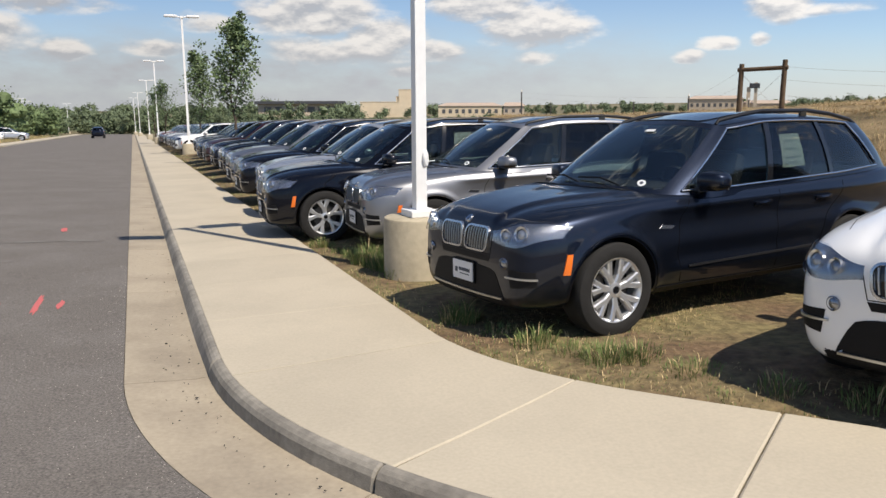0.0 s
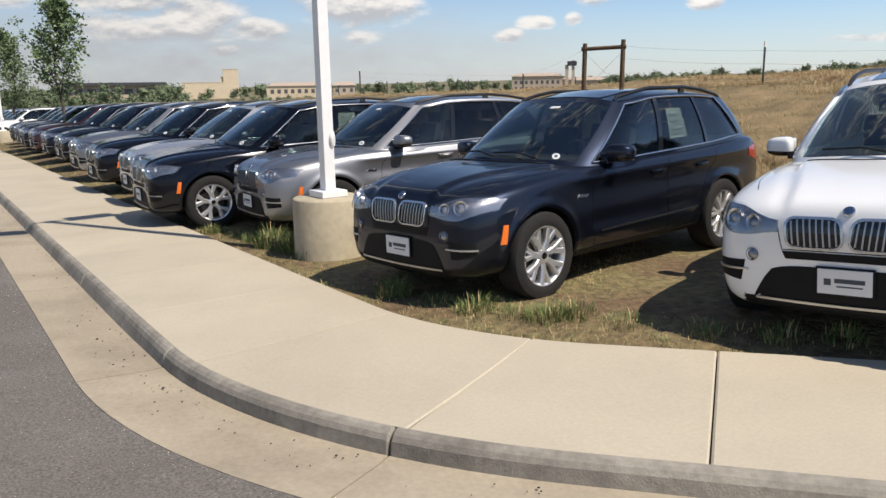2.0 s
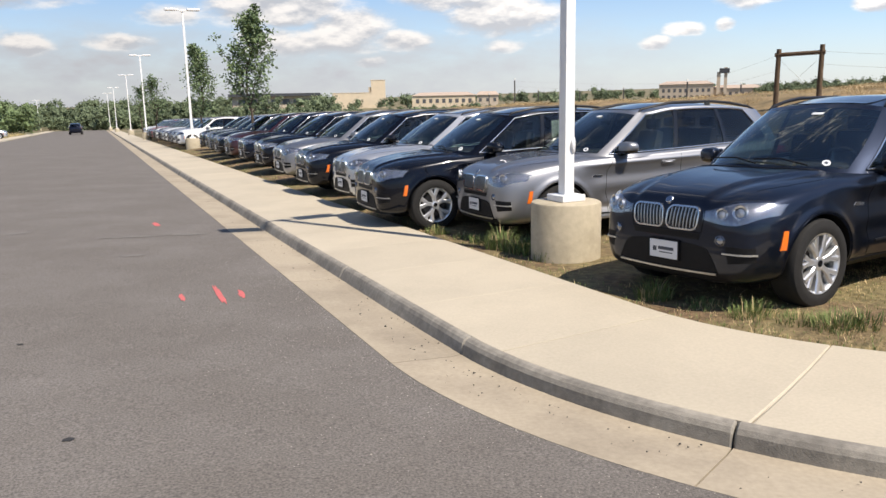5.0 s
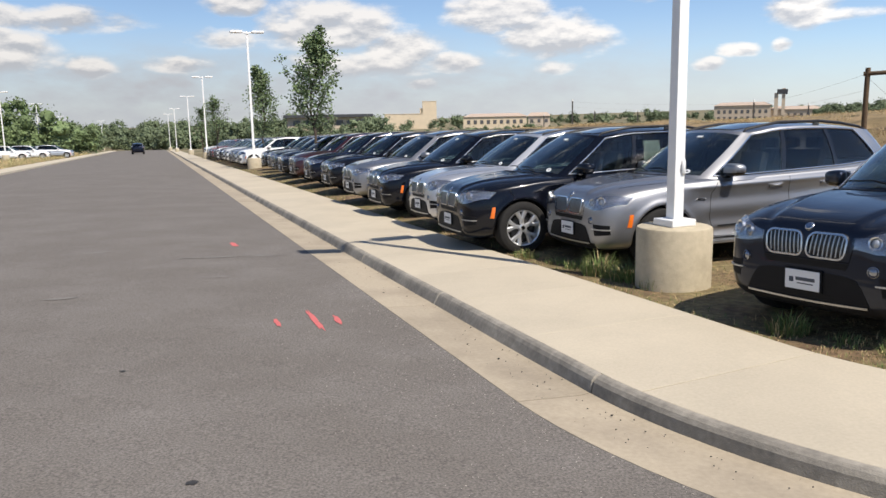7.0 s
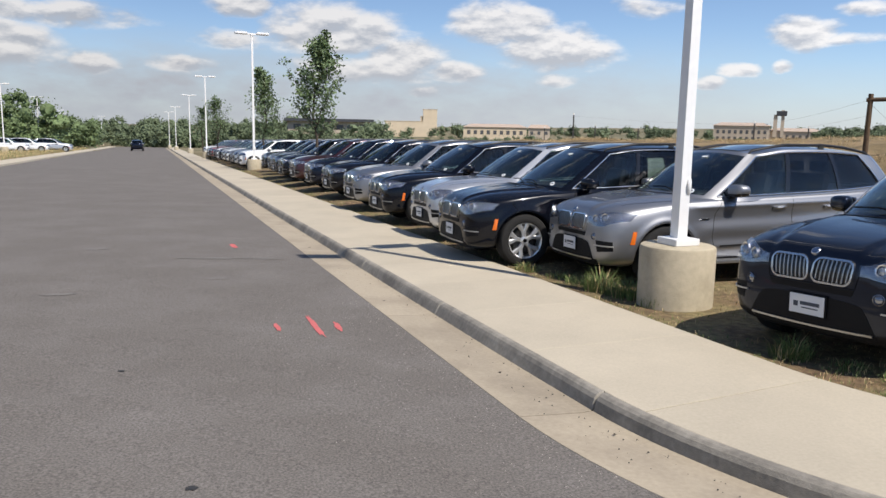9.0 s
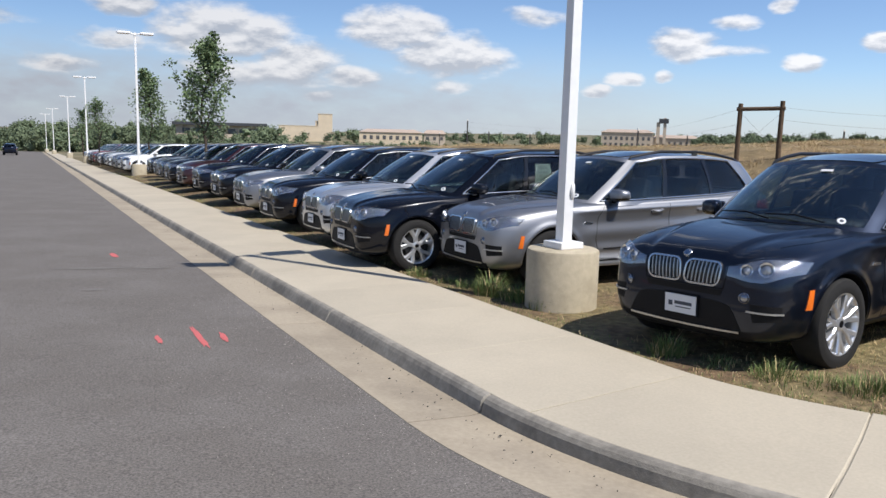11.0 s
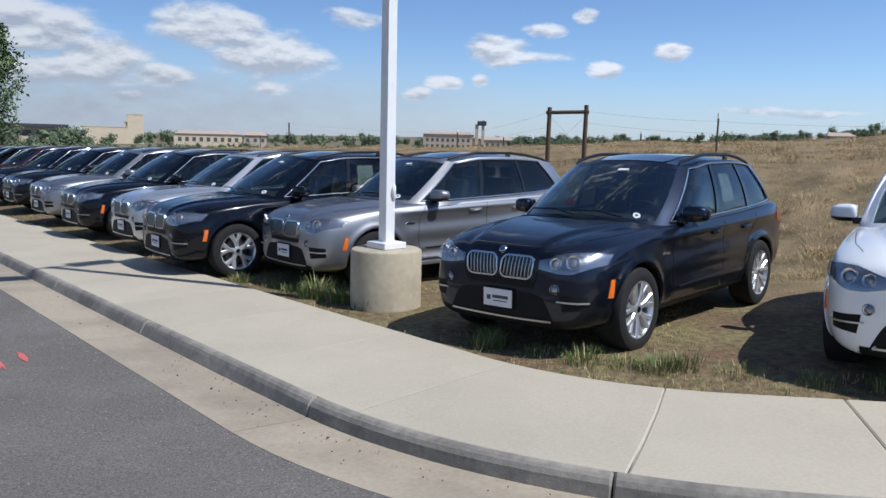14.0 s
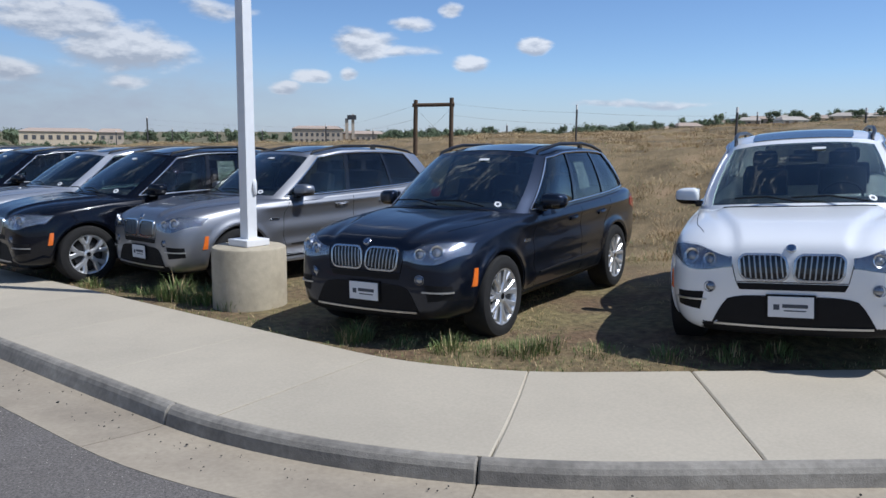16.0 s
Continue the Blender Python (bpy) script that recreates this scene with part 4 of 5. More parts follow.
        # amber reflector
        part("side_reflector", skin.patch([(0.440, 0.545), (0.492, 0.545), (0.456, 0.700), (0.410, 0.700)], 2, 4, 'side', 0.008, 0.01, sgn, 0.003), M["amber"], car, "amber side reflector")
        # headlamp: bowl, two projectors, lens
        def lamp_shape(u, v, s=sgn):
            y = 0.415 + 0.475 * u
            top = 0.858 + 0.072 * smooth01(u / 0.60) - 0.020 * smooth01((u - 0.80) / 0.20)
            bot = 0.780 - 0.025 * smooth01(u / 0.45) + 0.070 * smooth01((u - 0.60) / 0.40)
            return s * y, bot + (top - bot) * v
        hl = part("headlamp", skin.patch(lamp_shape, 24, 8, 'front', 0.002, 0.02, square=True), M["lamp_inside"], car, "clear headlamp with two round projectors", True)
        for ly, lz, lr in ((0.575, 0.836, 0.050), (0.715, 0.856, 0.060)):
            p = skin.front(sgn * ly, lz)
            tilt = Matrix.Translation(p) @ Matrix.Rotation(radians(20) * sgn, 4, 'Z') @ Matrix.Rotation(radians(-14), 4, 'Y')
            ring = bm_lathe([(lr * 0.74, -0.06), (lr * 0.74, 0.014), (lr, 0.020), (lr, -0.06)], 24, 'X', caps=False)
            ring.transform(tilt)
            part("projector_ring", ring, M["chrome"], hl, smooth=False)
            bulb = bm_lathe([(lr * 0.74, 0.0), (lr * 0.55, 0.014), (lr * 0.3, 0.022), (0.0001, 0.025)], 20, 'X')
            bulb.transform(tilt)
            part("projector", bulb, M["projector"], hl, smooth=True)
        ln = part("lens", skin.patch(lamp_shape, 24, 8, 'front', 0.024, -0.020, square=True), M["lens"], hl, "clear glossy lens", True)
        ln.visible_shadow = False
        # kidney grille
        ky = 0.192 * sgn
        outline = rounded(ky, 0.785, 0.168, 0.097, 0.062, 6, skew=0.10 * sgn)
        gr = part("grille", skin.patch(lambda u, v: (ky + 0.156 * (2 * u - 1) + 0.10 * sgn * 0.088 * (2 * v - 1), 0.785 + 0.090 * (2 * v - 1) * (1 - 0.20 * abs(2 * u - 1) ** 4)), 12, 4, 'front', 0.005, 0.02), M["gloss_black"], car, "kidney shaped grille with chrome surround")
        part("grille_surround", skin.band(outline, 0.016, 'front', 0.022, 0.01, 1, True), M["chrome"], gr, smooth=True)
        for i in range(8):
            y = ky + 0.132 * (2 * i / 7 - 1)
            zz = 0.086 * (1 - 0.15 * abs(2 * i / 7 - 1) ** 3)
            part("slat", skin.patch([(y - 0.005 - 0.008 * sgn, 0.785 - zz), (y + 0.005 - 0.008 * sgn, 0.785 - zz), (y + 0.005 + 0.008 * sgn, 0.785 + zz), (y - 0.005 + 0.008 * sgn, 0.785 + zz)], 1, 4, 'front', 0.015, 0.0), M["satin"], gr)
        # fog lamp and side intake
        p = skin.front(sgn * 0.580, 0.625)
        fog = bm_lathe([(0.044, -0.03), (0.044, 0.006), (0.038, 0.010), (0.035, 0.000), (0.02, 0.010), (0.0001, 0.012)], 20, 'X')
        fog.transform(Matrix.Translation(p) @ Matrix.Rotation(radians(16) * sgn, 4, 'Z'))
        part("fog_lamp", fog, M["lamp_inside"], car, "round fog lamp", True)
        part("side_intake", skin.patch(lambda u, v, s=sgn: (s * (0.625 + 0.030 * (1 - v) + (0.205 - 0.03 * (1 - v)) * u), 0.440 + 0.020 * u + (0.145 - 0.030 * u) * v), 10, 5, 'front', 0.003, 0.02, square=True), M["black_plastic"], car, "black bumper side intake")
        part("intake_blade", skin.patch([(sgn * 0.605, 0.517), (sgn * 0.835, 0.512), (sgn * 0.835, 0.526), (sgn * 0.605, 0.529)], 8, 1, 'front', 0.016, 0.01, square=True), M["satin"], car)
        # tail lamp
        part("tail_lamp", skin.patch([(-3.82, 0.88), (-3.52, 0.97), (-3.52, 1.06), (-3.84, 1.09)], 8, 4, 'side', 0.006, 0.02, sgn, 0.01), M["tail_red"], car, "red tail lamp", True)
        knots = [(0.47, 0.665), (0.20, 0.755), (-0.12, 0.80), (-0.42, 0.825)]
        seam = [(p[0] + (q[0] - p[0]) * k / 4, sgn * (p[1] + (q[1] - p[1]) * k / 4)) for p, q in zip(knots, knots[1:]) for k in range(4)]
        part("hood_seam", skin.band(seam, 0.005, 'top', 0.0012, 0.01), M["shut_line"], car)
    # black lower intake with its plate, lip and bright bar
    part("lower_intake", skin.patch(lambda u, v: ((2 * u - 1) * (0.450 + 0.155 * (1 - v) ** 0.8), 0.290 + 0.278 * v - 0.03 * (2 * u - 1) ** 6), 16, 5, 'front', 0.004, 0.02), M["black_plastic"], car, "black plastic lower intake")
    part("intake_slot", skin.patch([(-0.36, 0.612), (0.36, 0.612), (0.385, 0.662), (-0.385, 0.662)], 16, 2, 'front', 0.004, 0.02), M["black_plastic"], car)
    part("bumper_lip", skin.band([(-0.55 + 1.1 * k / 16, 0.338 - 0.012 * math.sin(math.pi * k / 16)) for k in range(17)], 0.016, 'front', 0.016, 0.01), M["satin"], car, "dull silver bumper lip")
    px = skin.front(0, 0.49).x + 0.022
    plate = part("front_plate", bm_box(px, 0, 0.490, 0.010, 0.315, 0.158, 0.003), M["plate"], car, "white dealer plate with dark lettering bars")
    part("plate_frame", bm_box(px - 0.008, 0, 0.490, 0.010, 0.345, 0.185, 0.004), M["black_plastic"], plate)
    for w, y, z, hgt in ((0.175, 0.030, 0.498, 0.028), (0.150, 0.030, 0.462, 0.009)):
        part("lettering_bar", bm_box(px + 0.0055, y, z, 0.002, w, hgt), M["ink"], plate)
    part("plate_mark", bm_box(px + 0.0055, -0.098, 0.488, 0.002, 0.042, 0.042, 0.0008), M["ink"], plate)
    # round badge at the hood's nose
    bp = skin.front(0, 0.922)
    nb = bm_lathe([(0.038, -0.03), (0.038, 0.006), (0.034, 0.011), (0.0001, 0.013)], 24, 'X')
    nb.transform(Matrix.Translation(bp) @ Matrix.Rotation(radians(-48), 4, 'Y'))
    badge = part("badge", nb, M["chrome"], car, "small round badge", True)
    nb = bm_lathe([(0.025, 0.010), (0.025, 0.0145), (0.0001, 0.015)], 20, 'X')
    nb.transform(Matrix.Translation(bp) @ Matrix.Rotation(radians(-48), 4, 'Y'))
    part("badge_face", nb, M["badge_blue"], badge)
    # hood's shut line: under the kidneys and up to the lamps
    part("nose_seam", skin.band([(-0.385 + 0.77 * k / 20, 0.671) for k in range(21)], 0.006, 'front', 0.0012, 0.01), M["shut_line"], car)
    for sgn in (1, -1):
        part("nose_seam", skin.band([(sgn * (0.385 + 0.03 * k / 6), 0.671 + 0.135 * k / 6) for k in range(7)], 0.006, 'front', 0.0012, 0.01), M["shut_line"], car)
    # cowl, wipers, stickers
    part("cowl", skin.patch([(-0.45, -0.62), (-0.45, 0.62), (-0.34, 0.60), (-0.34, -0.60)], 12, 2, 'top', 0.006, 0.02), M["black_plastic"], car)
    for y0, y1 in ((0.55, -0.05), (0.02, -0.52)):
        a, b = house_point(0, 0.03, 1), house_point(0, 0.09, 1)
        part("wiper", bm_tube([Vector((a.x + 0.015, y0, a.z + 0.03)), Vector((b.x + 0.005, (y0 + y1) / 2, b.z + 0.035)), Vector((b.x, y1, b.z + 0.025))], 0.008, 6), M["black_plastic"], car)
    wa, wb = house_point(1, 0.10, 1), house_point(2, 0.10, 1)
    nrm = (house_point(1, 0.3, 1) - wa).cross(wb - wa).normalized()
    if nrm.x < 0:
        nrm = -nrm
    disc = bm_lathe([(0.036, 0.0), (0.036, 0.003)], 20)
    disc.transform(Matrix.Translation(wa.lerp(wb, 0.55) + nrm * 0.016) @ nrm.to_track_quat('Z', 'Y').to_matrix().to_4x4())
    part("round_sticker", disc, M["plate"], car, "round white sticker on the windscreen")
    disc = bm_lathe([(0.017, 0.0), (0.017, 0.004)], 16)
    disc.transform(Matrix.Translation(wa.lerp(wb, 0.55) + nrm * 0.0165) @ nrm.to_track_quat('Z', 'Y').to_matrix().to_4x4())
    part("sticker_mark", disc, M["ink"], car)
    wa, wb = house_point(0, 0.80, 1), house_point(1, 0.80, 1)
    nrm = (house_point(0, 0.95, 1) - wa).cross(wb - wa).normalized()
    if nrm.x < 0:
        nrm = -nrm
    tag = bm_box(0, 0, 0, 0.115, 0.04, 0.003)
    tag.transform(Matrix.Translation(wa.lerp(wb, 0.45) + nrm * 0.016) @ Matrix(((0, nrm.z, nrm.x, 0), (1, 0, 0, 0), (0, -nrm.x, nrm.z, 0), (0, 0, 0, 1))))
    part("stock_tag", tag, M["plate"], car, "white tag at the windscreen's top")
    # inside: tray, dash, wheel, seats
    part("cabin_floor", bm_box(-2.2, 0, 1.075, 2.9, 1.55, 0.03), M["interior"], car)
    part("dashboard", bm_box(-0.86, 0, 1.085, 0.52, 1.42, 0.10, 0.03), M["interior"], car)
    sw = bmesh.new()
    ringp = [Vector((-1.22 + 0.06 * math.sin(a), 0.36 + 0.17 * math.cos(a), 1.13 + 0.14 * math.sin(a))) for a in [2 * math.pi * k / 20 for k in range(21)]]
    part("steering_wheel", bm_tube(ringp, 0.014, 6, sw), M["interior"], car)
    for sx, ys in ((-1.78, (0.36, -0.36)), (-2.68, (0.42, 0.0, -0.42))):
        for y in ys:
            st = part("seat", bm_box(sx, y, 1.20, 0.13, 0.44, 0.34, 0.05, Matrix.Rotation(radians(-14), 4, 'Y')), M["seat"], car, smooth=True)
            part("headrest", bm_box(sx - 0.07, y, 1.46, 0.10, 0.25, 0.15, 0.04), M["seat"], st, smooth=True)
    part("rear_view_mirror", bm_box(-1.28, 0, 1.50, 0.03, 0.22, 0.065, 0.012), M["interior"], car)
    # wheels
    for wx in (0.0, -2.933):
        for sgn in (1, -1):
            make_wheel(car, wx, sgn, style)
    # tailgate details
    part("rear_plate_recess", bm_box(-3.985, 0, 0.78, 0.02, 0.62, 0.16, 0.01), M["black_plastic"], car)
    return car


def make_wheel(car, wx, sgn, style):
    """Wheel > tyre, rim, spokes, cap."""
    w = new("wheel")
    w.parent = car
    w.matrix_local = Matrix.Translation((wx, sgn * 0.835, 0.380)) @ Matrix.Diagonal((1, sgn, 1, 1))
    R = 0.380
    tyre = bm_lathe([(0.252, -0.125), (0.300, -0.135), (0.352, -0.128), (R - 0.004, -0.105), (R, -0.06), (R, 0.06), (R - 0.004, 0.098), (0.362, 0.118), (0.322, 0.130), (0.280, 0.130), (0.256, 0.118)], 48, 'Y', caps=False)
    part("tyre", tyre, M["rubber"], w, smooth=True)
    rim = part("rim", bm_lathe([(0.252, -0.12), (0.245, -0.10), (0.232, 0.06), (0.240, 0.108), (0.252, 0.119), (0.259, 0.121), (0.258, 0.110), (0.250, 0.02)], 48, 'Y', caps=False), M["alloy"], w, "silver alloy rim", True)
    part("brake_disc", bm_lathe([(0.0001, 0.02), (0.17, 0.02), (0.17, 0.035), (0.0001, 0.035)], 32, 'Y'), M["brake"], w)
    part("wheel_back", bm_lathe([(0.0001, -0.03), (0.235, -0.03), (0.235, -0.02), (0.0001, -0.02)], 32, 'Y'), M["tar"], w)
    n = 7 if style == 0 else 5
    for i in range(n):
        a0 = 2 * math.pi * i / n + 0.2
        bm = bmesh.new()
        for half in (-1, 1):
            spread_a = (0.19 if style == 0 else 0.26) * half
            pts, wid = [], []
            for t, r, da, wd in ((0, 0.045, 0.0, 0.026), (0.4, 0.125, 0.30, 0.023), (1, 0.245, 1.0, 0.024 if style == 0 else 0.034)):
                a = a0 + spread_a * da
                pts.append((r * math.cos(a), 0.088 + 0.022 * t, r * math.sin(a)))
                wid.append(wd)
            rows = []
            for p, wd in zip(pts, wid):
                rad = Vector((p[0], 0, p[2])).normalized()
                tang = Vector((-rad.z, 0, rad.x))
                rows.append([bm.verts.new(Vector(p) + tang * wd), bm.verts.new(Vector(p) + tang * wd * 0.6 + Vector((0, 0.012, 0))), bm.verts.new(Vector(p) - tang * wd * 0.6 + Vector((0, 0.012, 0))), bm.verts.new(Vector(p) - tang * wd), bm.verts.new(Vector(p) - tang * wd - Vector((0, 0.04, 0))), bm.verts.new(Vector(p) + tang * wd - Vector((0, 0.04, 0)))])
            for r0, r1 in zip(rows, rows[1:]):
                for k in range(6):
                    bm.faces.new((r0[k], r0[(k + 1) % 6], r1[(k + 1) % 6], r1[k]))
        bmesh.ops.recalc_face_normals(bm, faces=bm.faces[:])
        part("spoke", bm, M["alloy"], rim)
    part("hub_cap", bm_lathe([(0.062, 0.06), (0.060, 0.104), (0.036, 0.110), (0.034, 0.106), (0.0001, 0.108)], 24, 'Y'), M["alloy"], rim, smooth=True)
    part("cap_badge", bm_lathe([(0.030, 0.105), (0.028, 0.1125), (0.0001, 0.113)], 20, 'Y'), M["gloss_black"], rim)
    return w


def ground_pose(x, y, heading_deg, lift=None):
    """Pose of a car whose front axle stands at x, y and which points along heading_deg (from +x)."""
    h = radians(heading_deg)
    f = Vector((math.cos(h), math.sin(h), 0))
    l = Vector((-f.y, f.x, 0))
    def zz(p):
        return max(ground_z(p.x, p.y), base_z(p.y) + 0.05)
    o = Vector((x, y, 0))
    zf = 0.5 * (zz(o + l * 0.8) + zz(o - l * 0.8))
    r = o - f * 2.933
    zr = 0.5 * (zz(r + l * 0.8) + zz(r - l * 0.8))
    side = 0.5 * (zz(o + l * 0.8) - zz(o - l * 0.8) + zz(r + l * 0.8) - zz(r - l * 0.8)) / 1.6
    fx = Vector((f.x * 2.933, f.y * 2.933, zf - zr)).normalized()
    ly = Vector((l.x, l.y, side)).normalized()
    up = fx.cross(ly).normalized()
    ly = up.cross(fx)
    m = Matrix(((fx.x, ly.x, up.x, x), (fx.y, ly.y, up.y, y), (fx.z, ly.z, up.z, zf - 0.010 if lift is None else lift), (0, 0, 0, 1)))
    return m


def repaint(car, key):
    for o in car.children_recursive:
        if "paint" in o:
            o.material_slots[0].link = 'OBJECT'
            o.material_slots[0].material = PAINT[key]


def add_sheet(car, sgn=1):
    """Printed sheet behind the rear door's window."""
    a = [house_point(6, v, sgn).lerp(house_point(7, v, sgn), u) - Vector((0, 0.016 * sgn, 0)) for v in (0.22, 0.48, 0.74) for u in (0.20, 0.60)]
    sh = part("window_sheet", thick(sheet(a, 1, 2), 0.003), M["paper"], car, "pale green printed sheet on the door window")
    for v in (0.62, 0.50, 0.36, 0.28):
        b = [house_point(6, v + dv, sgn).lerp(house_point(7, v + dv, sgn), u) - Vector((0, 0.010 * sgn, 0)) for dv in (0, 0.025) for u in (0.26, 0.52)]
        part("printed_line", thick(sheet(b, 1, 1), 0.002), M["pale_ink"], sh)


def add_step(car, sgn=1):
    part("side_step", bm_box(-1.47, 0.955 * sgn, 0.300, 1.95, 0.13, 0.045, 0.012), M["satin"], car, "ribbed silver side step")


suv_a = make_suv(0)
suv_b = make_suv(1)
AXIS = 20.0 + 180.0
LABELS = {
    "grey": "dark grey metallic SUV with silver wheels on the verge",
    "space": "mid grey metallic SUV with chrome window trim on the grass",
    "black": "glossy black SUV with silver alloy wheels on the grass",
    "navy": "dark navy SUV parked nose to the pavement",
    "silver": "silver metallic SUV parked nose to the pavement",
    "white": "white SUV with black lower bumper on the verge",
    "maroon": "dark maroon SUV parked nose to the pavement",
    "red": "red SUV parked far along the row",
}
ROW_SUV = [
    # axle x, axle y, heading offset, paint, wheel style
    (5.66, 2.86, 6.0, "white", 1),
    (3.71, 5.64, 0.0, "grey", 0),
    (3.00, 9.56, -9.5, "space", 0),
    (1.67, 11.36, -10.0, "black", 1),
    (1.46, 13.88, -9.0, "silver", 0),
    (0.77, 16.66, -8.0, "black", 0),
    (0.24, 19.78, -7.5, "space", 0),
    (-0.40, 23.52, -7.0, "black", 1),
    (-1.08, 26.76, -8.0, "navy", 0),
    (-1.79, 29.95, -7.5, "maroon", 0),
    (-2.46, 33.14, -7.0, "black", 1),
    (-2.98, 36.33, -8.0, "navy", 0),
    (-3.46, 39.52, -7.5, "space", 0),
    (-4.06, 42.71, -7.0, "black", 0),
]
far_paint = ["white", "silver", "space", "white", "silver", "grey", "white", "maroon", "red", "maroon", "silver", "white", "white"]
for i, key in enumerate(far_paint):
    y = 48.2 + 2.95 * i
    ROW_SUV.append((-4.60 - 0.2239 * (y - 41.7), y, -7.5, key, i % 2))
used = {0: False, 1: False}
PLACED = []
for x, y, dh, key, st in ROW_SUV:
    src = suv_a if st == 0 else suv_b
    m = ground_pose(x, y, AXIS + dh)
    if not used[st]:
        src.matrix_basis = m
        ob = src
        used[st] = True
    else:
        ob = copy_thing(src, m)
    repaint(ob, key)
    tagged(ob, LABELS[key], "car", "row of parked cars")
    PLACED.append(ob)
add_sheet(PLACED[1])
add_sheet(PLACED[3])
add_step(PLACED[2])


# ---------------------------------------------------------------- lamp posts
def make_lamp_post():
    """Square white pole on a round concrete footing, with a twin flat head."""
    post = new("street_lamp")
    bmf = bm_lathe([(0.405, -0.35), (0.405, 0.690), (0.395, 0.712), (0.375, 0.722), (0.0001, 0.724)], 48)
    part("footing", bmf, M["plinth"], post, "round cast concrete footing", True)
    part("base_cover", bm_box(0, 0, 0.762, 0.32, 0.32, 0.075, 0.012), M["white_metal"], post, "square white base cover")
    bm = bmesh.new()
    part("pole", bm_tube([(0, 0, 0.79), (0, 0, 3.5), (0, 0, 7.90)], [0.090, 0.084, 0.074], 4, bm, True), M["white_metal"], post)
    part("hand_hole_cover", bm_cover(), M["white_metal"], post)
    part("collar", bm_box(0, 0, 7.81, 0.17, 0.17, 0.10, 0.01), M["white_metal"], post)
    for s in (1, -1):
        arm = part("arm", bm_tube([(0.05 * s, 0, 7.83), (0.30 * s, 0, 7.87)], 0.035, 8), M["white_metal"], post)
        head = bm_box(0.60 * s, 0, 7.885, 0.70, 0.40, 0.125, 0.04)
        hd = part("lamp_head", head, M["white_metal"], post, "flat white lamp head")
        part("diffuser", bm_box(0.62 * s, 0, 7.820, 0.48, 0.26, 0.012, 0.003), M["plate"], hd)
    return post


def bm_cover():
    b = bm_lathe([(0.052, 0.0), (0.052, 0.018), (0.044, 0.028), (0.0001, 0.03)], 20, 'X')
    b.transform(Matrix.Rotation(radians(-48), 4, 'Z') @ Matrix.Translation((0.068, 0.0, 1.36)) @ Matrix.Diagonal((1, 1, 1.75, 1)))
    return b


POSTS = [(2.85, 7.65), (-5.72, 46.3), (-13.5, 77.7), (-20.9, 109.9), (-30.5, 148.8), (-37.3, 176.0), (-39.0, 95.4), (-45.4, 124.0), (-60.4, 178.0), (-66.5, 199.0), (-63.3, 218.0)]
lamp_post = make_lamp_post()
for i, (x, y) in enumerate(POSTS):
    z = base_z(y) + 0.06 if i == 0 else max(base_z(y) + 0.08, ground_z(x, y) - 0.2)
    m = Matrix.Translation((x, y, z)) @ Matrix.Rotation(HEAD + (0.06 if i == 0 else 0.0), 4, 'Z')
    if i == 0:
        lamp_post.matrix_basis = m
        ob = lamp_post
    else:
        ob = copy_thing(lamp_post, m)
    tagged(ob, "tall white twin-head lamp post on a concrete footing", "street lamp", "lamp posts along the street")


# ---------------------------------------------------------------- trees
def leaf_mesh(centres, radius, per, size, rng, up=0.6, shell=0.0):
    """Small folded leaves scattered in clumps about the given centres."""
    verts, faces = [], []
    for c, rad in centres:
        for _ in range(per):
            v = Vector((rng.gauss(0, 1), rng.gauss(0, 1), rng.gauss(0, 1) * 0.8))
            if shell:
                v = v.normalized() * 2 * shell * rng.uniform(0.6, 1.25)
            p = Vector(c) + v * rad * 0.5
            d = Vector((rng.uniform(-1, 1), rng.uniform(-1, 1), rng.uniform(-0.5, up))).normalized()
            s = size * rng.uniform(0.6, 1.3)
            w = d.cross(Vector((rng.uniform(-1, 1), rng.uniform(-1, 1), rng.uniform(-1, 1)))).normalized() * s * 0.36
            k = len(verts)
            verts += [p, p + d * s * 0.5 + w, p + d * s, p + d * s * 0.5 - w]
            faces.append((k, k + 1, k + 2, k + 3))
    return verts, faces


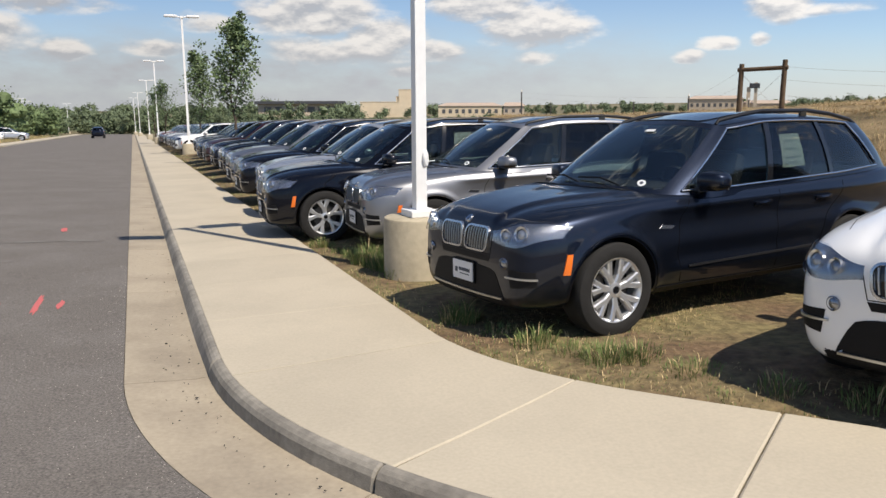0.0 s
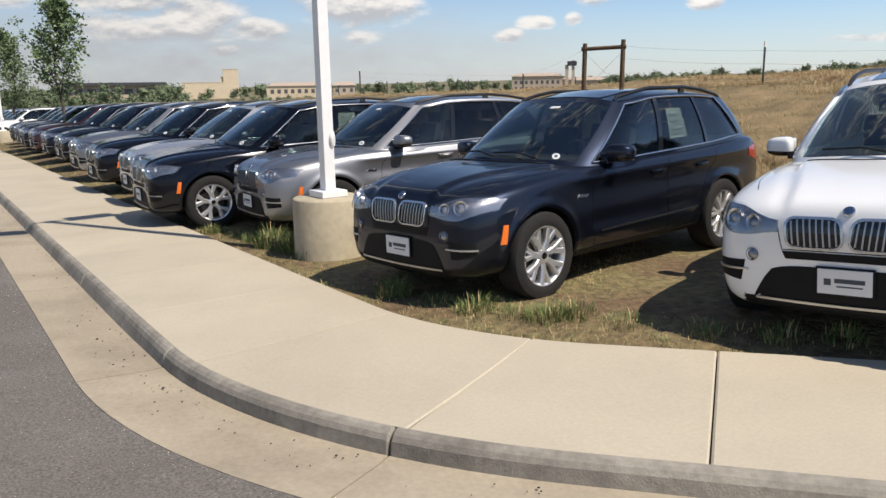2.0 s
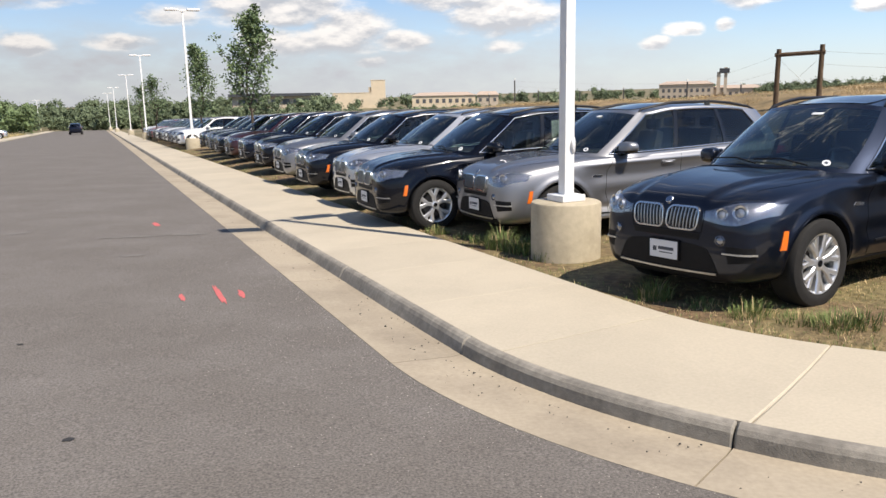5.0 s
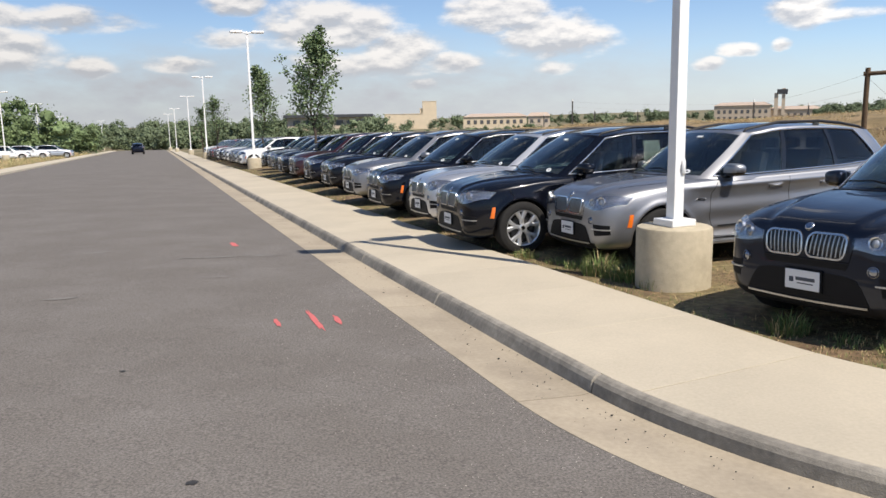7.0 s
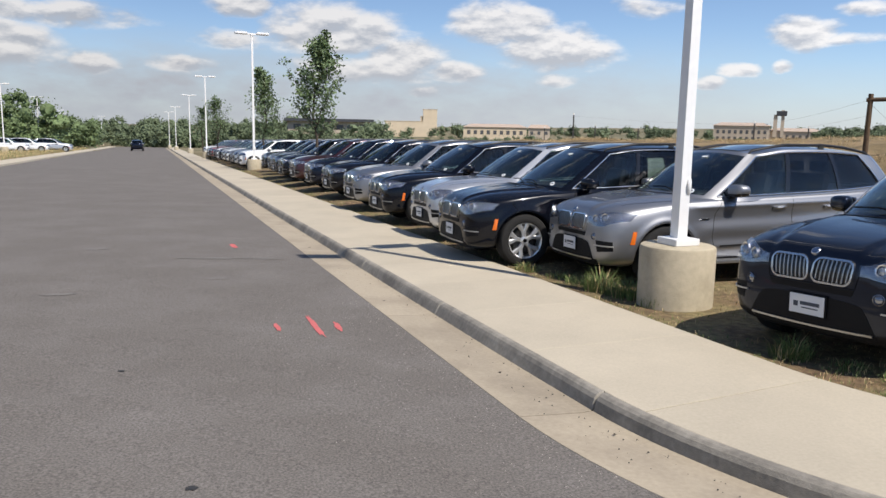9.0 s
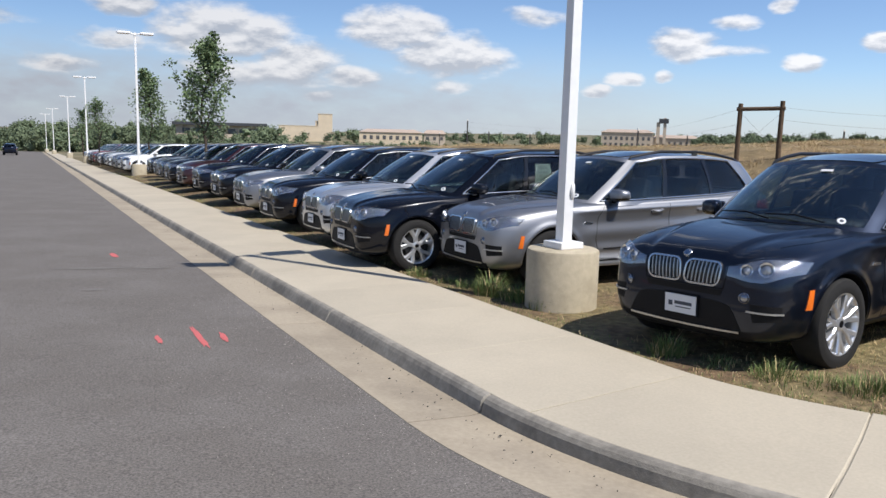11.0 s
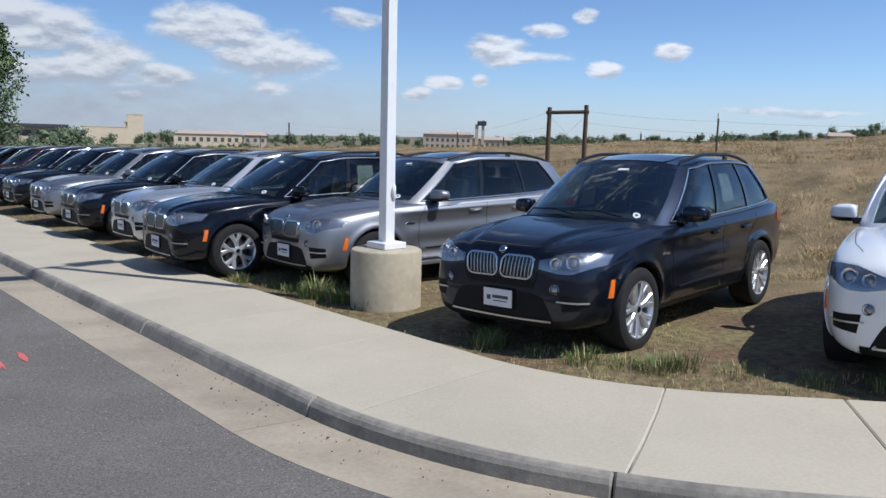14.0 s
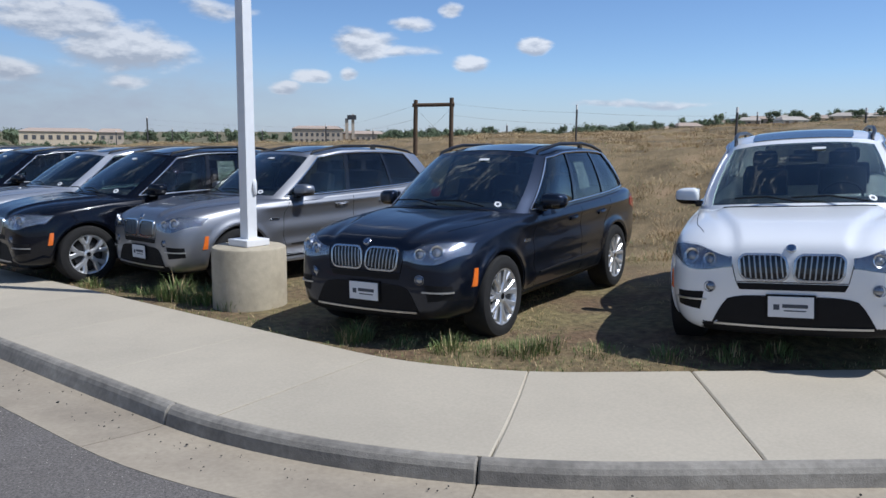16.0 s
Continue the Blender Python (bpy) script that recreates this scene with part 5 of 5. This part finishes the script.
def make_tree(x, y, height, spread_r, seed, clear=1.9, per=32, label="young street tree with sparse green leaves"):
    rng = random.Random(seed)
    z0 = ground_z(x, y)
    t = empty("tree", Matrix.Translation((x, y, z0)), label, "tree", "young trees along the street")
    bm = bmesh.new()
    top = height * 0.93
    line = [Vector((rng.uniform(-1, 1) * 0.05 * k, rng.uniform(-1, 1) * 0.05 * k, -0.1 + top * k / 6)) for k in range(7)]
    bm_tube(line, [0.062 * (1 - 0.14 * k) + 0.008 for k in range(7)], 10, bm)
    centres = []
    limbs = bmesh.new()
    n = 30
    for i in range(n):
        f = i / (n - 1)
        h = clear + (top - clear) * f
        k = min(int(h / top * 6), 5)
        a = i * 2.399 + rng.uniform(-0.4, 0.4)
        shape = (0.62 + 0.38 * smooth01(f / 0.18)) * (1 - 0.74 * f)
        r = spread_r * shape * rng.uniform(0.5, 1.15)
        base = line[k].lerp(line[k + 1], (h / top * 6) - k)
        tip = base + Vector((math.cos(a) * r, math.sin(a) * r, r * rng.uniform(0.8, 1.5) + 0.15))
        mid = base.lerp(tip, 0.5) + Vector((0, 0, -0.04))
        bm_tube([base, mid, tip], [0.026 * (1 - 0.55 * f), 0.016 * (1 - 0.5 * f), 0.005], 5, limbs)
        for q in (0.35, 0.6, 0.8, 1.0):
            c = base.lerp(tip, q) + Vector((rng.uniform(-1, 1), rng.uniform(-1, 1), rng.uniform(-1, 1))) * 0.10
            centres.append((c, (0.20 + 0.22 * shape) * rng.uniform(0.6, 1.25)))
    for i in range(9):
        a = rng.uniform(0, 6.28)
        b = line[5].lerp(line[6], rng.uniform(0, 1))
        tip = b + Vector((math.cos(a) * 0.38, math.sin(a) * 0.38, height * rng.uniform(0.08, 0.20)))
        bm_tube([b, b.lerp(tip, 0.5), tip], [0.014, 0.009, 0.004], 5, limbs)
        for q in (0.3, 0.6, 0.85):
            centres.append((b.lerp(tip, q), 0.13))
    part("trunk", bm, M["bark"], t, smooth=True)
    part("branch_work", limbs, M["bark"], t)
    v, f = leaf_mesh(centres, 0, per, 0.135, rng)
    cr = new("crown", mesh_of("crown", v, f, M["leaf"]))
    cr.parent = t
    return t


make_tree(-1.75, 33.6, 6.0, 1.45, 3)
make_tree(-5.35, 49.0, 6.0, 1.3, 8)
make_tree(-11.0, 68.0, 5.2, 1.4, 21, per=12, label="thin young street tree with few leaves")
make_tree(-14.2, 80.0, 5.0, 1.4, 24, per=10, label="thin young street tree with few leaves")


# ---------------------------------------------------------------- fence of the field
GATE_L, GATE_R = Vector((12.51, 17.99, 0)), Vector((13.24, 17.25, 0))
gate = empty("fence_brace", Matrix(), "weathered timber brace frame of the field fence", "fence brace")
for p, top in ((GATE_L, 2.95), (GATE_R, 3.02)):
    g = ground_z(p.x, p.y)
    part("brace_post", bm_tube([(p.x, p.y, g - 0.3), (p.x, p.y, (g + top) / 2), (p.x + 0.01, p.y, top)], [0.068, 0.064, 0.060], 12), M["wood"], gate, smooth=True)
part("brace_rail", bm_tube([GATE_L + Vector((-0.06, 0.06, 2.80)), GATE_R + Vector((0.06, -0.06, 2.83))], 0.055, 10), M["wood"], gate, smooth=True)
for a, b in (((GATE_L, 2.72), (GATE_R, 1.7)), ((GATE_L, 1.7), (GATE_R, 2.72))):
    part("brace_wire", bm_tube([a[0] + Vector((0, 0, a[1])), b[0] + Vector((0, 0, b[1]))], 0.003, 5), M["wire"], gate)


def steel_post(x, y, top, tip=True, r=0.028):
    g = ground_z(x, y)
    t = empty("fence_post", Matrix.Translation((x, y, 0)), "dark steel fence post with a pale tip", "fence post", "field fence posts")
    part("stake", bm_box(0, 0, (g - 0.2 + top) / 2, r * 2, r * 1.4, top - g + 0.2, 0.004), M["post"], t)
    if tip:
        part("tip", bm_box(0, 0, top + 0.05, r * 2.1, r * 1.6, 0.14, 0.004), M["white_tip"], t)
    return t


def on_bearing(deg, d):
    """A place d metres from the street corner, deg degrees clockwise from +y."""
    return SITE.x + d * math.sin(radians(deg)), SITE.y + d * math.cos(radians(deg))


FENCE = []
for deg, d, top, r in ((47.3, 22.2, 2.72, 0.022), (58.2, 22.6, 2.66, 0.030), (59.5, 36.0, 3.0, 0.03), (66.0, 27.0, 2.8, 0.03), (29.1, 50, 2.55, 0.04), (16.9, 65, 3.2, 0.05), (24.6, 72, 2.4, 0.05), (18.5, 85, 2.5, 0.05), (14.9, 95, 2.2, 0.05), (32.5, 60, 2.4, 0.04), (21.5, 78, 2.3, 0.05), (42.3, 60, 2.9, 0.05)):
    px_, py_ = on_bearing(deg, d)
    steel_post(px_, py_, top, True, r)
    FENCE.append((px_, py_, top))


def wire_run(a, b, za, zb, sag=0.05):
    pts = [Vector((a[0] + (b[0] - a[0]) * k / 8, a[1] + (b[1] - a[1]) * k / 8, za + (zb - za) * k / 8 - sag * 4 * (k / 8) * (1 - k / 8))) for k in range(9)]
    return bm_tube(pts, 0.0025, 4)


fence = empty("wire_fence", Matrix(), "slack strands of field fence wire", "fence")
right_line = [(GATE_R.x, GATE_R.y, 2.95), FENCE[0], FENCE[1], FENCE[3]]
for a, b in zip(right_line, right_line[1:]):
    for dz in (-0.10, -0.42, -0.8):
        part("wire", wire_run(a, b, a[2] + dz, b[2] + dz), M["wire"], fence)
left_line = [(GATE_L.x, GATE_L.y, 2.9), FENCE[4], FENCE[5]]
for a, b in zip(left_line, left_line[1:]):
    for dz in (-0.10, -0.5):
        part("wire", wire_run(a, b, a[2] + dz, b[2] + dz, 0.12), M["wire"], fence)


# ---------------------------------------------------------------- far buildings
def building(name, label, deg, d, blocks, wall, z0=None, turn=None, windows=None, roof=None):
    """Blocks: (offset along the front, width, depth, height, set-back). windows: rows of (x0, x1, n, z, w, h)."""
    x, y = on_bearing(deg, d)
    z = base_z(y) if z0 is None else z0
    rz = -radians(deg) if turn is None else turn
    b = empty(name, Matrix.Translation((x, y, z)) @ Matrix.Rotation(rz, 4, 'Z'), label, "building")
    for ox, w, dp, h, back in blocks:
        part("wall", bm_box(ox, back + dp / 2, h / 2 - 1, w, dp, h + 2), M[wall], b)
        rf = roof or "roof_tan"
        if rf == "flat":
            part("parapet", bm_box(ox, back + dp / 2, h + 0.15, w + 0.3, dp + 0.3, 0.3), M[wall], b)
        else:
            bm = bmesh.new()
            vs = [bm.verts.new(p) for p in ((ox - w / 2 - .5, back - .5, h), (ox + w / 2 + .5, back - .5, h), (ox + w / 2 + .5, back + dp + .5, h), (ox - w / 2 - .5, back + dp + .5, h), (ox - w * 0.38, back + dp / 2, h + 1.5), (ox + w * 0.38, back + dp / 2, h + 1.5))]
            for q in ((0, 1, 5, 4), (1, 2, 5), (2, 3, 4, 5), (3, 0, 4), (3, 2, 1, 0)):
                bm.faces.new([vs[i] for i in q])
            bmesh.ops.recalc_face_normals(bm, faces=bm.faces[:])
            part("roof", bm, M[rf], b)
    for x0, x1, n, zz, w, h, back in (windows or ()):
        for i in range(n):
            cx = x0 + (x1 - x0) * (i / max(n - 1, 1))
            part("window", bm_box(cx, back - 0.03, zz, w, 0.10, h), M["win_far"], b)
    return b


building("beige_building", "beige stucco building with a square corner tower", 5.5, 450,
         [(-6, 22, 18, 8.6, 0), (9.0, 8.0, 12, 15.5, 0), (5.0, 3.0, 9, 11.5, 1)], "beige", z0=-3.0, roof="flat")
hall = building("long_hall", "long low hall with a dark flat roof", -0.7, 250, [(0, 26, 14, 2.9, 0)], "tan", z0=0.3, roof="flat", windows=[(-10, 10, 7, 1.4, 2.2, 1.6, 0)])
part("roof_slab", bm_box(0, 7, 3.55, 28, 17, 0.9), M["roof_dark"], hall, "thick dark roof slab")
building("office_block", "low beige office block with a tiled roof", 11.4, 360, [(0, 29, 14, 5.0, 0)], "beige", z0=-2.0, windows=[(-12, 12, 9, 2.6, 1.5, 1.8, 0)])
big = building("school_building", "tan two-storey building with rows of windows", 30.0, 380, [(-10, 24, 16, 8.4, 0), (12, 22, 16, 6.2, 2)], "tan", z0=-2.6,
               windows=[(-20, 0, 9, 5.6, 1.2, 1.6, 0), (-20, 0, 9, 2.6, 1.2, 1.6, 0), (4, 20, 7, 3.6, 1.2, 1.8, 2)])
part("chimney", bm_box(4.0, 2, 8.5, 1.6, 1.6, 10), M["tan"], big)
part("chimney", bm_box(7.0, 2, 9.5, 1.4, 1.4, 12), M["tan"], big)
part("sign", bm_box(6.4, 1, 14.0, 4.4, 0.5, 2.2), M["roof_dark"], big)
building("white_store", "long low white store building", 31.8, 470, [(0, 42, 20, 7.0, 0)], "white_wall", z0=-2.4, roof="flat", windows=[(-16, 16, 6, 3, 3, 2.2, 0)])
building("brick_block", "small brown brick block behind bushes", 14.6, 330, [(0, 9, 8, 5.0, 0)], "tan", z0=-2.2, windows=[(-3, 3, 3, 3, 1.2, 1.4, 0)])

rng = random.Random(5)
for i in range(34):
    deg = 44.0 + 34 * (i + rng.uniform(-0.3, 0.3)) / 34
    d = rng.uniform(320, 410)
    w = rng.uniform(7, 13)
    hs = rng.uniform(2.2, 3.4) * (0.8 + 0.2 * (deg - 40) / 30)
    building("house", "distant pale house with a low pitched roof", deg, d, [(0, w, 10, hs, 0)], rng.choice(["house_wall", "white_wall", "house_wall", "beige"]),
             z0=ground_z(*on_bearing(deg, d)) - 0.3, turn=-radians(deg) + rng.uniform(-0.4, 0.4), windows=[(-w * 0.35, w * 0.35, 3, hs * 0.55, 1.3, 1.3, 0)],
             roof=rng.choice(["roof_tan", "house_wall", "roof_dark"]))


# ---------------------------------------------------------------- far woods and scrub
ball = bmesh.new()
bmesh.ops.create_icosphere(ball, subdivisions=2, radius=1.0)
BALL_V = [p.co.copy() for p in ball.verts]
BALL_F = [tuple(p.index for p in q.verts) for q in ball.faces]
ball.free()


def scrub(name, label, deg0, deg1, d0, d1, n, h0, h1, size, seed, mat="leaf_far", per=60, clumps=5, crad=(0.4, 0.75)):
    rng = random.Random(seed)
    centres = []
    for i in range(n):
        deg = rng.uniform(deg0, deg1)
        d = rng.uniform(d0, d1)
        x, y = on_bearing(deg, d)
        z = ground_z(x, y)
        h = rng.uniform(h0, h1) * rng.uniform(0.6, 1.0)
        w = h * rng.uniform(0.55, 1.1)
        for j in range(clumps):
            v = rng.uniform(0.12, 0.92)
            r = 0.62 * w * math.sqrt(max(0.15, 1 - (2 * v - 0.95) ** 2))
            centres.append(((x + rng.uniform(-r, r), y + rng.uniform(-r, r), z + h * v), w * rng.uniform(*crad)))
    v, f = leaf_mesh(centres, 0, per, size, rng, 0.9, 0.72)
    for c, rad in centres:
        k = len(v)
        v += [Vector(c) + p * rad * rng.uniform(0.30, 0.56) for p in BALL_V]
        f += [tuple(i + k for i in q) for q in BALL_F]
    return tagged(new(name, mesh_of(name, v, f, M[mat])), label, "trees", kind="stuff")


scrub("far_wood", "belt of green trees beyond the street's end", -31, 3, 200, 300, 230, 4.0, 8.0, 0.55, 1, per=50, clumps=10, crad=(0.22, 0.42))
scrub("left_wood", "green trees beyond the parked cars", -33, -17, 128, 178, 30, 3.5, 7.0, 0.42, 2, mat="leaf_mid", per=60, clumps=18, crad=(0.18, 0.34))
scrub("left_grove", "tall green trees beside the parked cars", -30, -20.5, 116, 140, 11, 6.5, 10.0, 0.42, 12, mat="leaf_mid", per=75, clumps=26, crad=(0.16, 0.30))
scrub("far_scrub", "scrub and trees along the far fields", 0, 44, 170, 330, 330, 1.2, 3.0, 0.34, 3, per=40, clumps=7, crad=(0.28, 0.5))
scrub("far_treeline", "dark treeline on the horizon", 33, 53, 260, 400, 150, 4.2, 7.6, 0.5, 4, per=55, clumps=10, crad=(0.25, 0.45))
scrub("village_trees", "dark trees among the distant houses", 50, 80, 330, 440, 110, 3.2, 6.8, 0.5, 15, per=55, clumps=10, crad=(0.25, 0.45))
scrub("far_belt", "hazy belt of trees far behind the buildings", -4, 46, 420, 760, 260, 4.0, 7.5, 0.9, 9, per=40)
scrub("far_ridge", "hazy wooded ridge beyond the street's end", -34, 1, 420, 600, 170, 7.0, 11.0, 1.0, 14, per=40, clumps=8, crad=(0.3, 0.5))
scrub("mid_scrub", "green bushes behind the parked cars", -6, 22, 95, 150, 70, 1.2, 2.6, 0.2, 6, per=80)


# ---------------------------------------------------------------- grasses
def blades(spots, rng, mats, name, label, kind="stuff", lean0=0.10, lean1=0.9):
    """Tufts of narrow bent blades. spots: x, y, radius, blades, height."""
    verts, faces, idx = [], [], []
    for x, y, rad, n, h, green in spots:
        for _ in range(n):
            a, q = rng.uniform(0, 6.283), rad * math.sqrt(rng.random())
            bx, by = x + math.cos(a) * q, y + math.sin(a) * q
            bz = ground_z(bx, by) - 0.01
            hh = h * rng.uniform(0.35, 1.0) * (1 - 0.45 * q / rad)
            lean = rng.uniform(lean0, lean1) * hh
            b = a + rng.gauss(0, 0.8)
            dx, dy = math.cos(b), math.sin(b)
            w = 0.0025 + 0.006 * hh * rng.uniform(0.6, 1.2)
            sx, sy = -dy * w, dx * w
            k = len(verts)
            verts += [(bx - sx, by - sy, bz), (bx + sx, by + sy, bz), (bx + dx * lean * 0.35 + sx * 0.8, by + dy * lean * 0.35 + sy * 0.8, bz + hh * 0.6),
                      (bx + dx * lean * 0.35 - sx * 0.8, by + dy * lean * 0.35 - sy * 0.8, bz + hh * 0.6), (bx + dx * lean, by + dy * lean, bz + hh * rng.uniform(0.8, 1.0))]
            faces += [(k, k + 1, k + 2, k + 3), (k + 3, k + 2, k + 4)]
            m = 0 if rng.random() < green else 1
            idx += [m, m]
    me = mesh_of(name, verts, faces, None)
    for m in mats:
        me.materials.append(m)
    me.polygons.foreach_set("material_index", idx)
    me.update()
    return tagged(new(name, me), label, "grass", kind=kind)


# thick tufts by the footing and in front of the cars: x, y, radius, blades, height
TUFTS = [(2.32, 8.55, 0.22, 230, 0.34), (2.50, 8.05, 0.20, 200, 0.30), (2.62, 7.55, 0.18, 150, 0.24), (2.92, 5.52, 0.17, 170, 0.26),
         (3.36, 4.70, 0.20, 120, 0.18), (3.75, 4.18, 0.22, 150, 0.18), (3.95, 4.15, 0.20, 120, 0.17), (4.56, 3.34, 0.15, 80, 0.15),
         (4.92, 3.00, 0.16, 80, 0.17), (5.24, 2.76, 0.15, 70, 0.16), (1.76, 10.0, 0.18, 120, 0.2),
         (2.42, 8.30, 0.20, 130, 0.22), (2.20, 8.95, 0.20, 110, 0.2), (2.05, 9.40, 0.18, 80, 0.15), (3.15, 5.10, 0.16, 70, 0.12), (3.58, 4.42, 0.18, 80, 0.12), (4.20, 3.78, 0.2, 80, 0.11)]
rng = random.Random(11)
spots = []
for x, y, rad, n, h in TUFTS:
    spots.append((x, y, rad, int(n * 1.9), h * 1.15, 0.86))
# short growth along the pavement's edge and over the verge
for i in range(900):
    s = rng.uniform(-48, 7)
    off = WALK_W + 0.03 + abs(rng.gauss(0, 0.25))
    p = kerb_point(s, off, 0)
    spots.append((p.x, p.y, 0.10, 12, rng.uniform(0.04, 0.12), rng.uniform(0.4, 0.9)))
for i in range(3900):
    s = rng.uniform(-22, 7)
    off = WALK_W + rng.uniform(0.1, 6.5)
    p = kerb_point(s, off, 0)
    if noise.noise((p.x * 0.7, p.y * 0.7, 5)) > -0.12:
        spots.append((p.x, p.y, 0.16, 10, rng.uniform(0.03, 0.085), 0.45 + 0.5 * noise.noise((p.x * 0.5, p.y * 0.5, 8))))
blades(spots, rng, [M["grass"], M["straw"]], "verge_grass", "rough green and straw grass along the pavement")

spots = []
for i in range(6000):
    s, off = rng.uniform(-40, 16), WALK_W + 5.5 + 26 * rng.random() ** 1.6
    p = kerb_point(s, off, 0)
    if p.x < 3 or p.y < -4 or noise.noise((p.x * 0.55, p.y * 0.55, 4)) < -0.22:
        continue
    spots.append((p.x, p.y, rng.uniform(0.12, 0.34), 14, rng.uniform(0.07, 0.18), 0.2 + 0.30 * max(0, noise.noise((p.x * 0.3, p.y * 0.3, 2)))))
blades(spots, rng, [M["grass"], M["straw"]], "field_grass", "straw-coloured tussocks on the dry field", lean0=0.5, lean1=1.6)

spots = []
for i in range(2300):
    s, off = rng.uniform(-34, 14), WALK_W + 6.0 + 22 * rng.random() ** 1.3
    p = kerb_point(s, off, 0)
    if p.x < 4 or p.y < -4 or noise.noise((p.x * 0.4, p.y * 0.4, 14)) < -0.15:
        continue
    big_one = rng.random() ** 2
    spots.append((p.x, p.y, 0.14 + 0.34 * big_one, int(40 + 50 * big_one), 0.10 + 0.20 * big_one, 0.35 + 0.4 * rng.random()))
blades(spots, rng, [M["weed"], M["straw"]], "field_tussocks", "brown weed clumps over the dry field", lean0=0.4, lean1=1.9)

# dry clumps across the street
spots = []
for i in range(420):
    s, off = rng.uniform(-150, -60), -rng.uniform(13.8, 19)
    p = kerb_point(s, off, 0)
    spots.append((p.x, p.y, 0.6, 40, rng.uniform(0.5, 1.1), 0.3))
blades(spots, rng, [M["grass"], M["straw"]], "roadside_clumps", "dry ornamental grass clumps across the street")


# ---------------------------------------------------------------- other cars
OTHERS = [(-33.0, 131.0, 90 + 12.6, "navy", "dark car standing far down the street", None),
          (-38.5, 99.0, 15, "white", "white car parked across the street", "cars across the street"),
          (-37.6, 103.0, 15, "white", "white car parked across the street", "cars across the street"),
          (-36.4, 108.0, 15, "silver", "silver car parked across the street", "cars across the street"),
          (-41.0, 112.0, 15, "white", "white car parked across the street", "cars across the street")]
for x, y, hd, key, lab, grp in OTHERS:
    ob = copy_thing(suv_a, ground_pose(x, y, hd, lift=base_z(y) + (0.12 if grp is None else 0.13)))
    repaint(ob, key)
    tagged(ob, lab, "car")
    if grp:
        ob["group"] = grp
    elif "group" in ob:
        del ob["group"]


# ---------------------------------------------------------------- marks on the street
def road_z(x, y):
    d = -kerb_dist(x, y) - GUTTER_W
    return base_z(y) + 0.022 + 0.10 * math.sin(math.pi * min(max(d / 11.4, 0), 1))


def mark(name, label, x, y, length, width, ang, mat, seed):
    """Thin blot of paint that follows the asphalt, with a ragged edge."""
    rng = random.Random(seed)
    n = 18
    c, s = math.cos(radians(ang)), math.sin(radians(ang))
    verts = [(x, y, road_z(x, y) + 0.005)]
    for i in range(n):
        a = 2 * math.pi * i / n
        r = 1 + rng.uniform(-0.28, 0.22)
        u, v = math.cos(a) * length / 2 * r, math.sin(a) * width / 2 * r
        px_, py_ = x + u * c - v * s, y + u * s + v * c
        verts.append((px_, py_, road_z(px_, py_) + 0.005))
    faces = [(0, 1 + i, 1 + (i + 1) % n) for i in range(n)]
    ob = new(name, mesh_of(name, verts, faces, M[mat]))
    return tagged(ob, label, "road marking", kind="structure")


for x, y, l, w, a, sd in ((-1.05, 7.14, 0.92, 0.065, 102, 1), (-0.83, 7.12, 0.38, 0.06, 101, 2), (-1.41, 7.08, 0.34, 0.055, 102, 3), (-2.60, 13.1, 0.55, 0.12, 110, 4)):
    mark("pink_mark", "fresh pink survey paint on asphalt", x, y, l, w, a, "pink", sd)
for x, y, l, w, a, sd in ((-2.7, 11.6, 1.0, 0.12, 8, 5), (-1.9, 11.7, 0.5, 0.12, 5, 6), (-2.4, 9.8, 0.35, 0.13, 10, 7), (-4.6, 12.4, 0.5, 0.2, 30, 8), (-3.9, 8.6, 0.4, 0.12, 15, 9)):
    mark("scuff", "pale scuff on asphalt", x, y, l, w, a, "pale", sd)
for x, y, l, w, a, sd in ((-1.56, 3.52, 0.07, 0.05, 0, 10), (-2.45, 5.6, 0.05, 0.04, 0, 11)):
    mark("oil_spot", "small dark oil spot on asphalt", x, y, l, w, a, "dark_spot", sd)

# crumbs of soil in the gutter, pale grit on the street's worn edge
def grit(name, label, count, seed, mat, place, low, high):
    rng = random.Random(seed)
    verts, faces = [], []
    for i in range(count):
        p = place(rng)
        r = rng.uniform(low, high) * (1.6 if rng.random() < 0.08 else 1)
        k = len(verts)
        for dx, dy, dz in ((1, 0, 0), (-1, 0, 0), (0, 1, 0), (0, -1, 0), (0, 0, 1), (0, 0, -1)):
            verts.append((p.x + dx * r * rng.uniform(0.6, 1.4), p.y + dy * r * rng.uniform(0.6, 1.4), p.z + dz * r * 0.7))
        for a, b, c in ((0, 2, 4), (2, 1, 4), (1, 3, 4), (3, 0, 4), (2, 0, 5), (1, 2, 5), (3, 1, 5), (0, 3, 5)):
            faces.append((k + a, k + b, k + c))
    tagged(new(name, mesh_of(name, verts, faces, M[mat])), label, "dirt", kind="stuff")


def in_gutter(rng):
    s = rng.choice([rng.uniform(-2, 3.2), rng.uniform(-14, 7)])
    return kerb_point(s, -GUTTER_W * rng.choice([rng.uniform(0.12, 0.9), rng.uniform(0.85, 1.1)]), 0.012)


def on_street_edge(rng):
    p = kerb_point(rng.uniform(-5, 6), -GUTTER_W - 0.02 - 1.3 * rng.random() ** 2.2, 0)
    p.z = road_z(p.x, p.y) + 0.002
    return p


grit("gutter_dirt", "dark crumbs of soil in the gutter", 380, 17, "tar", in_gutter, 0.002, 0.008)
grit("street_grit", "pale grit on the worn edge of the asphalt", 1500, 19, "grit", on_street_edge, 0.0015, 0.0045)
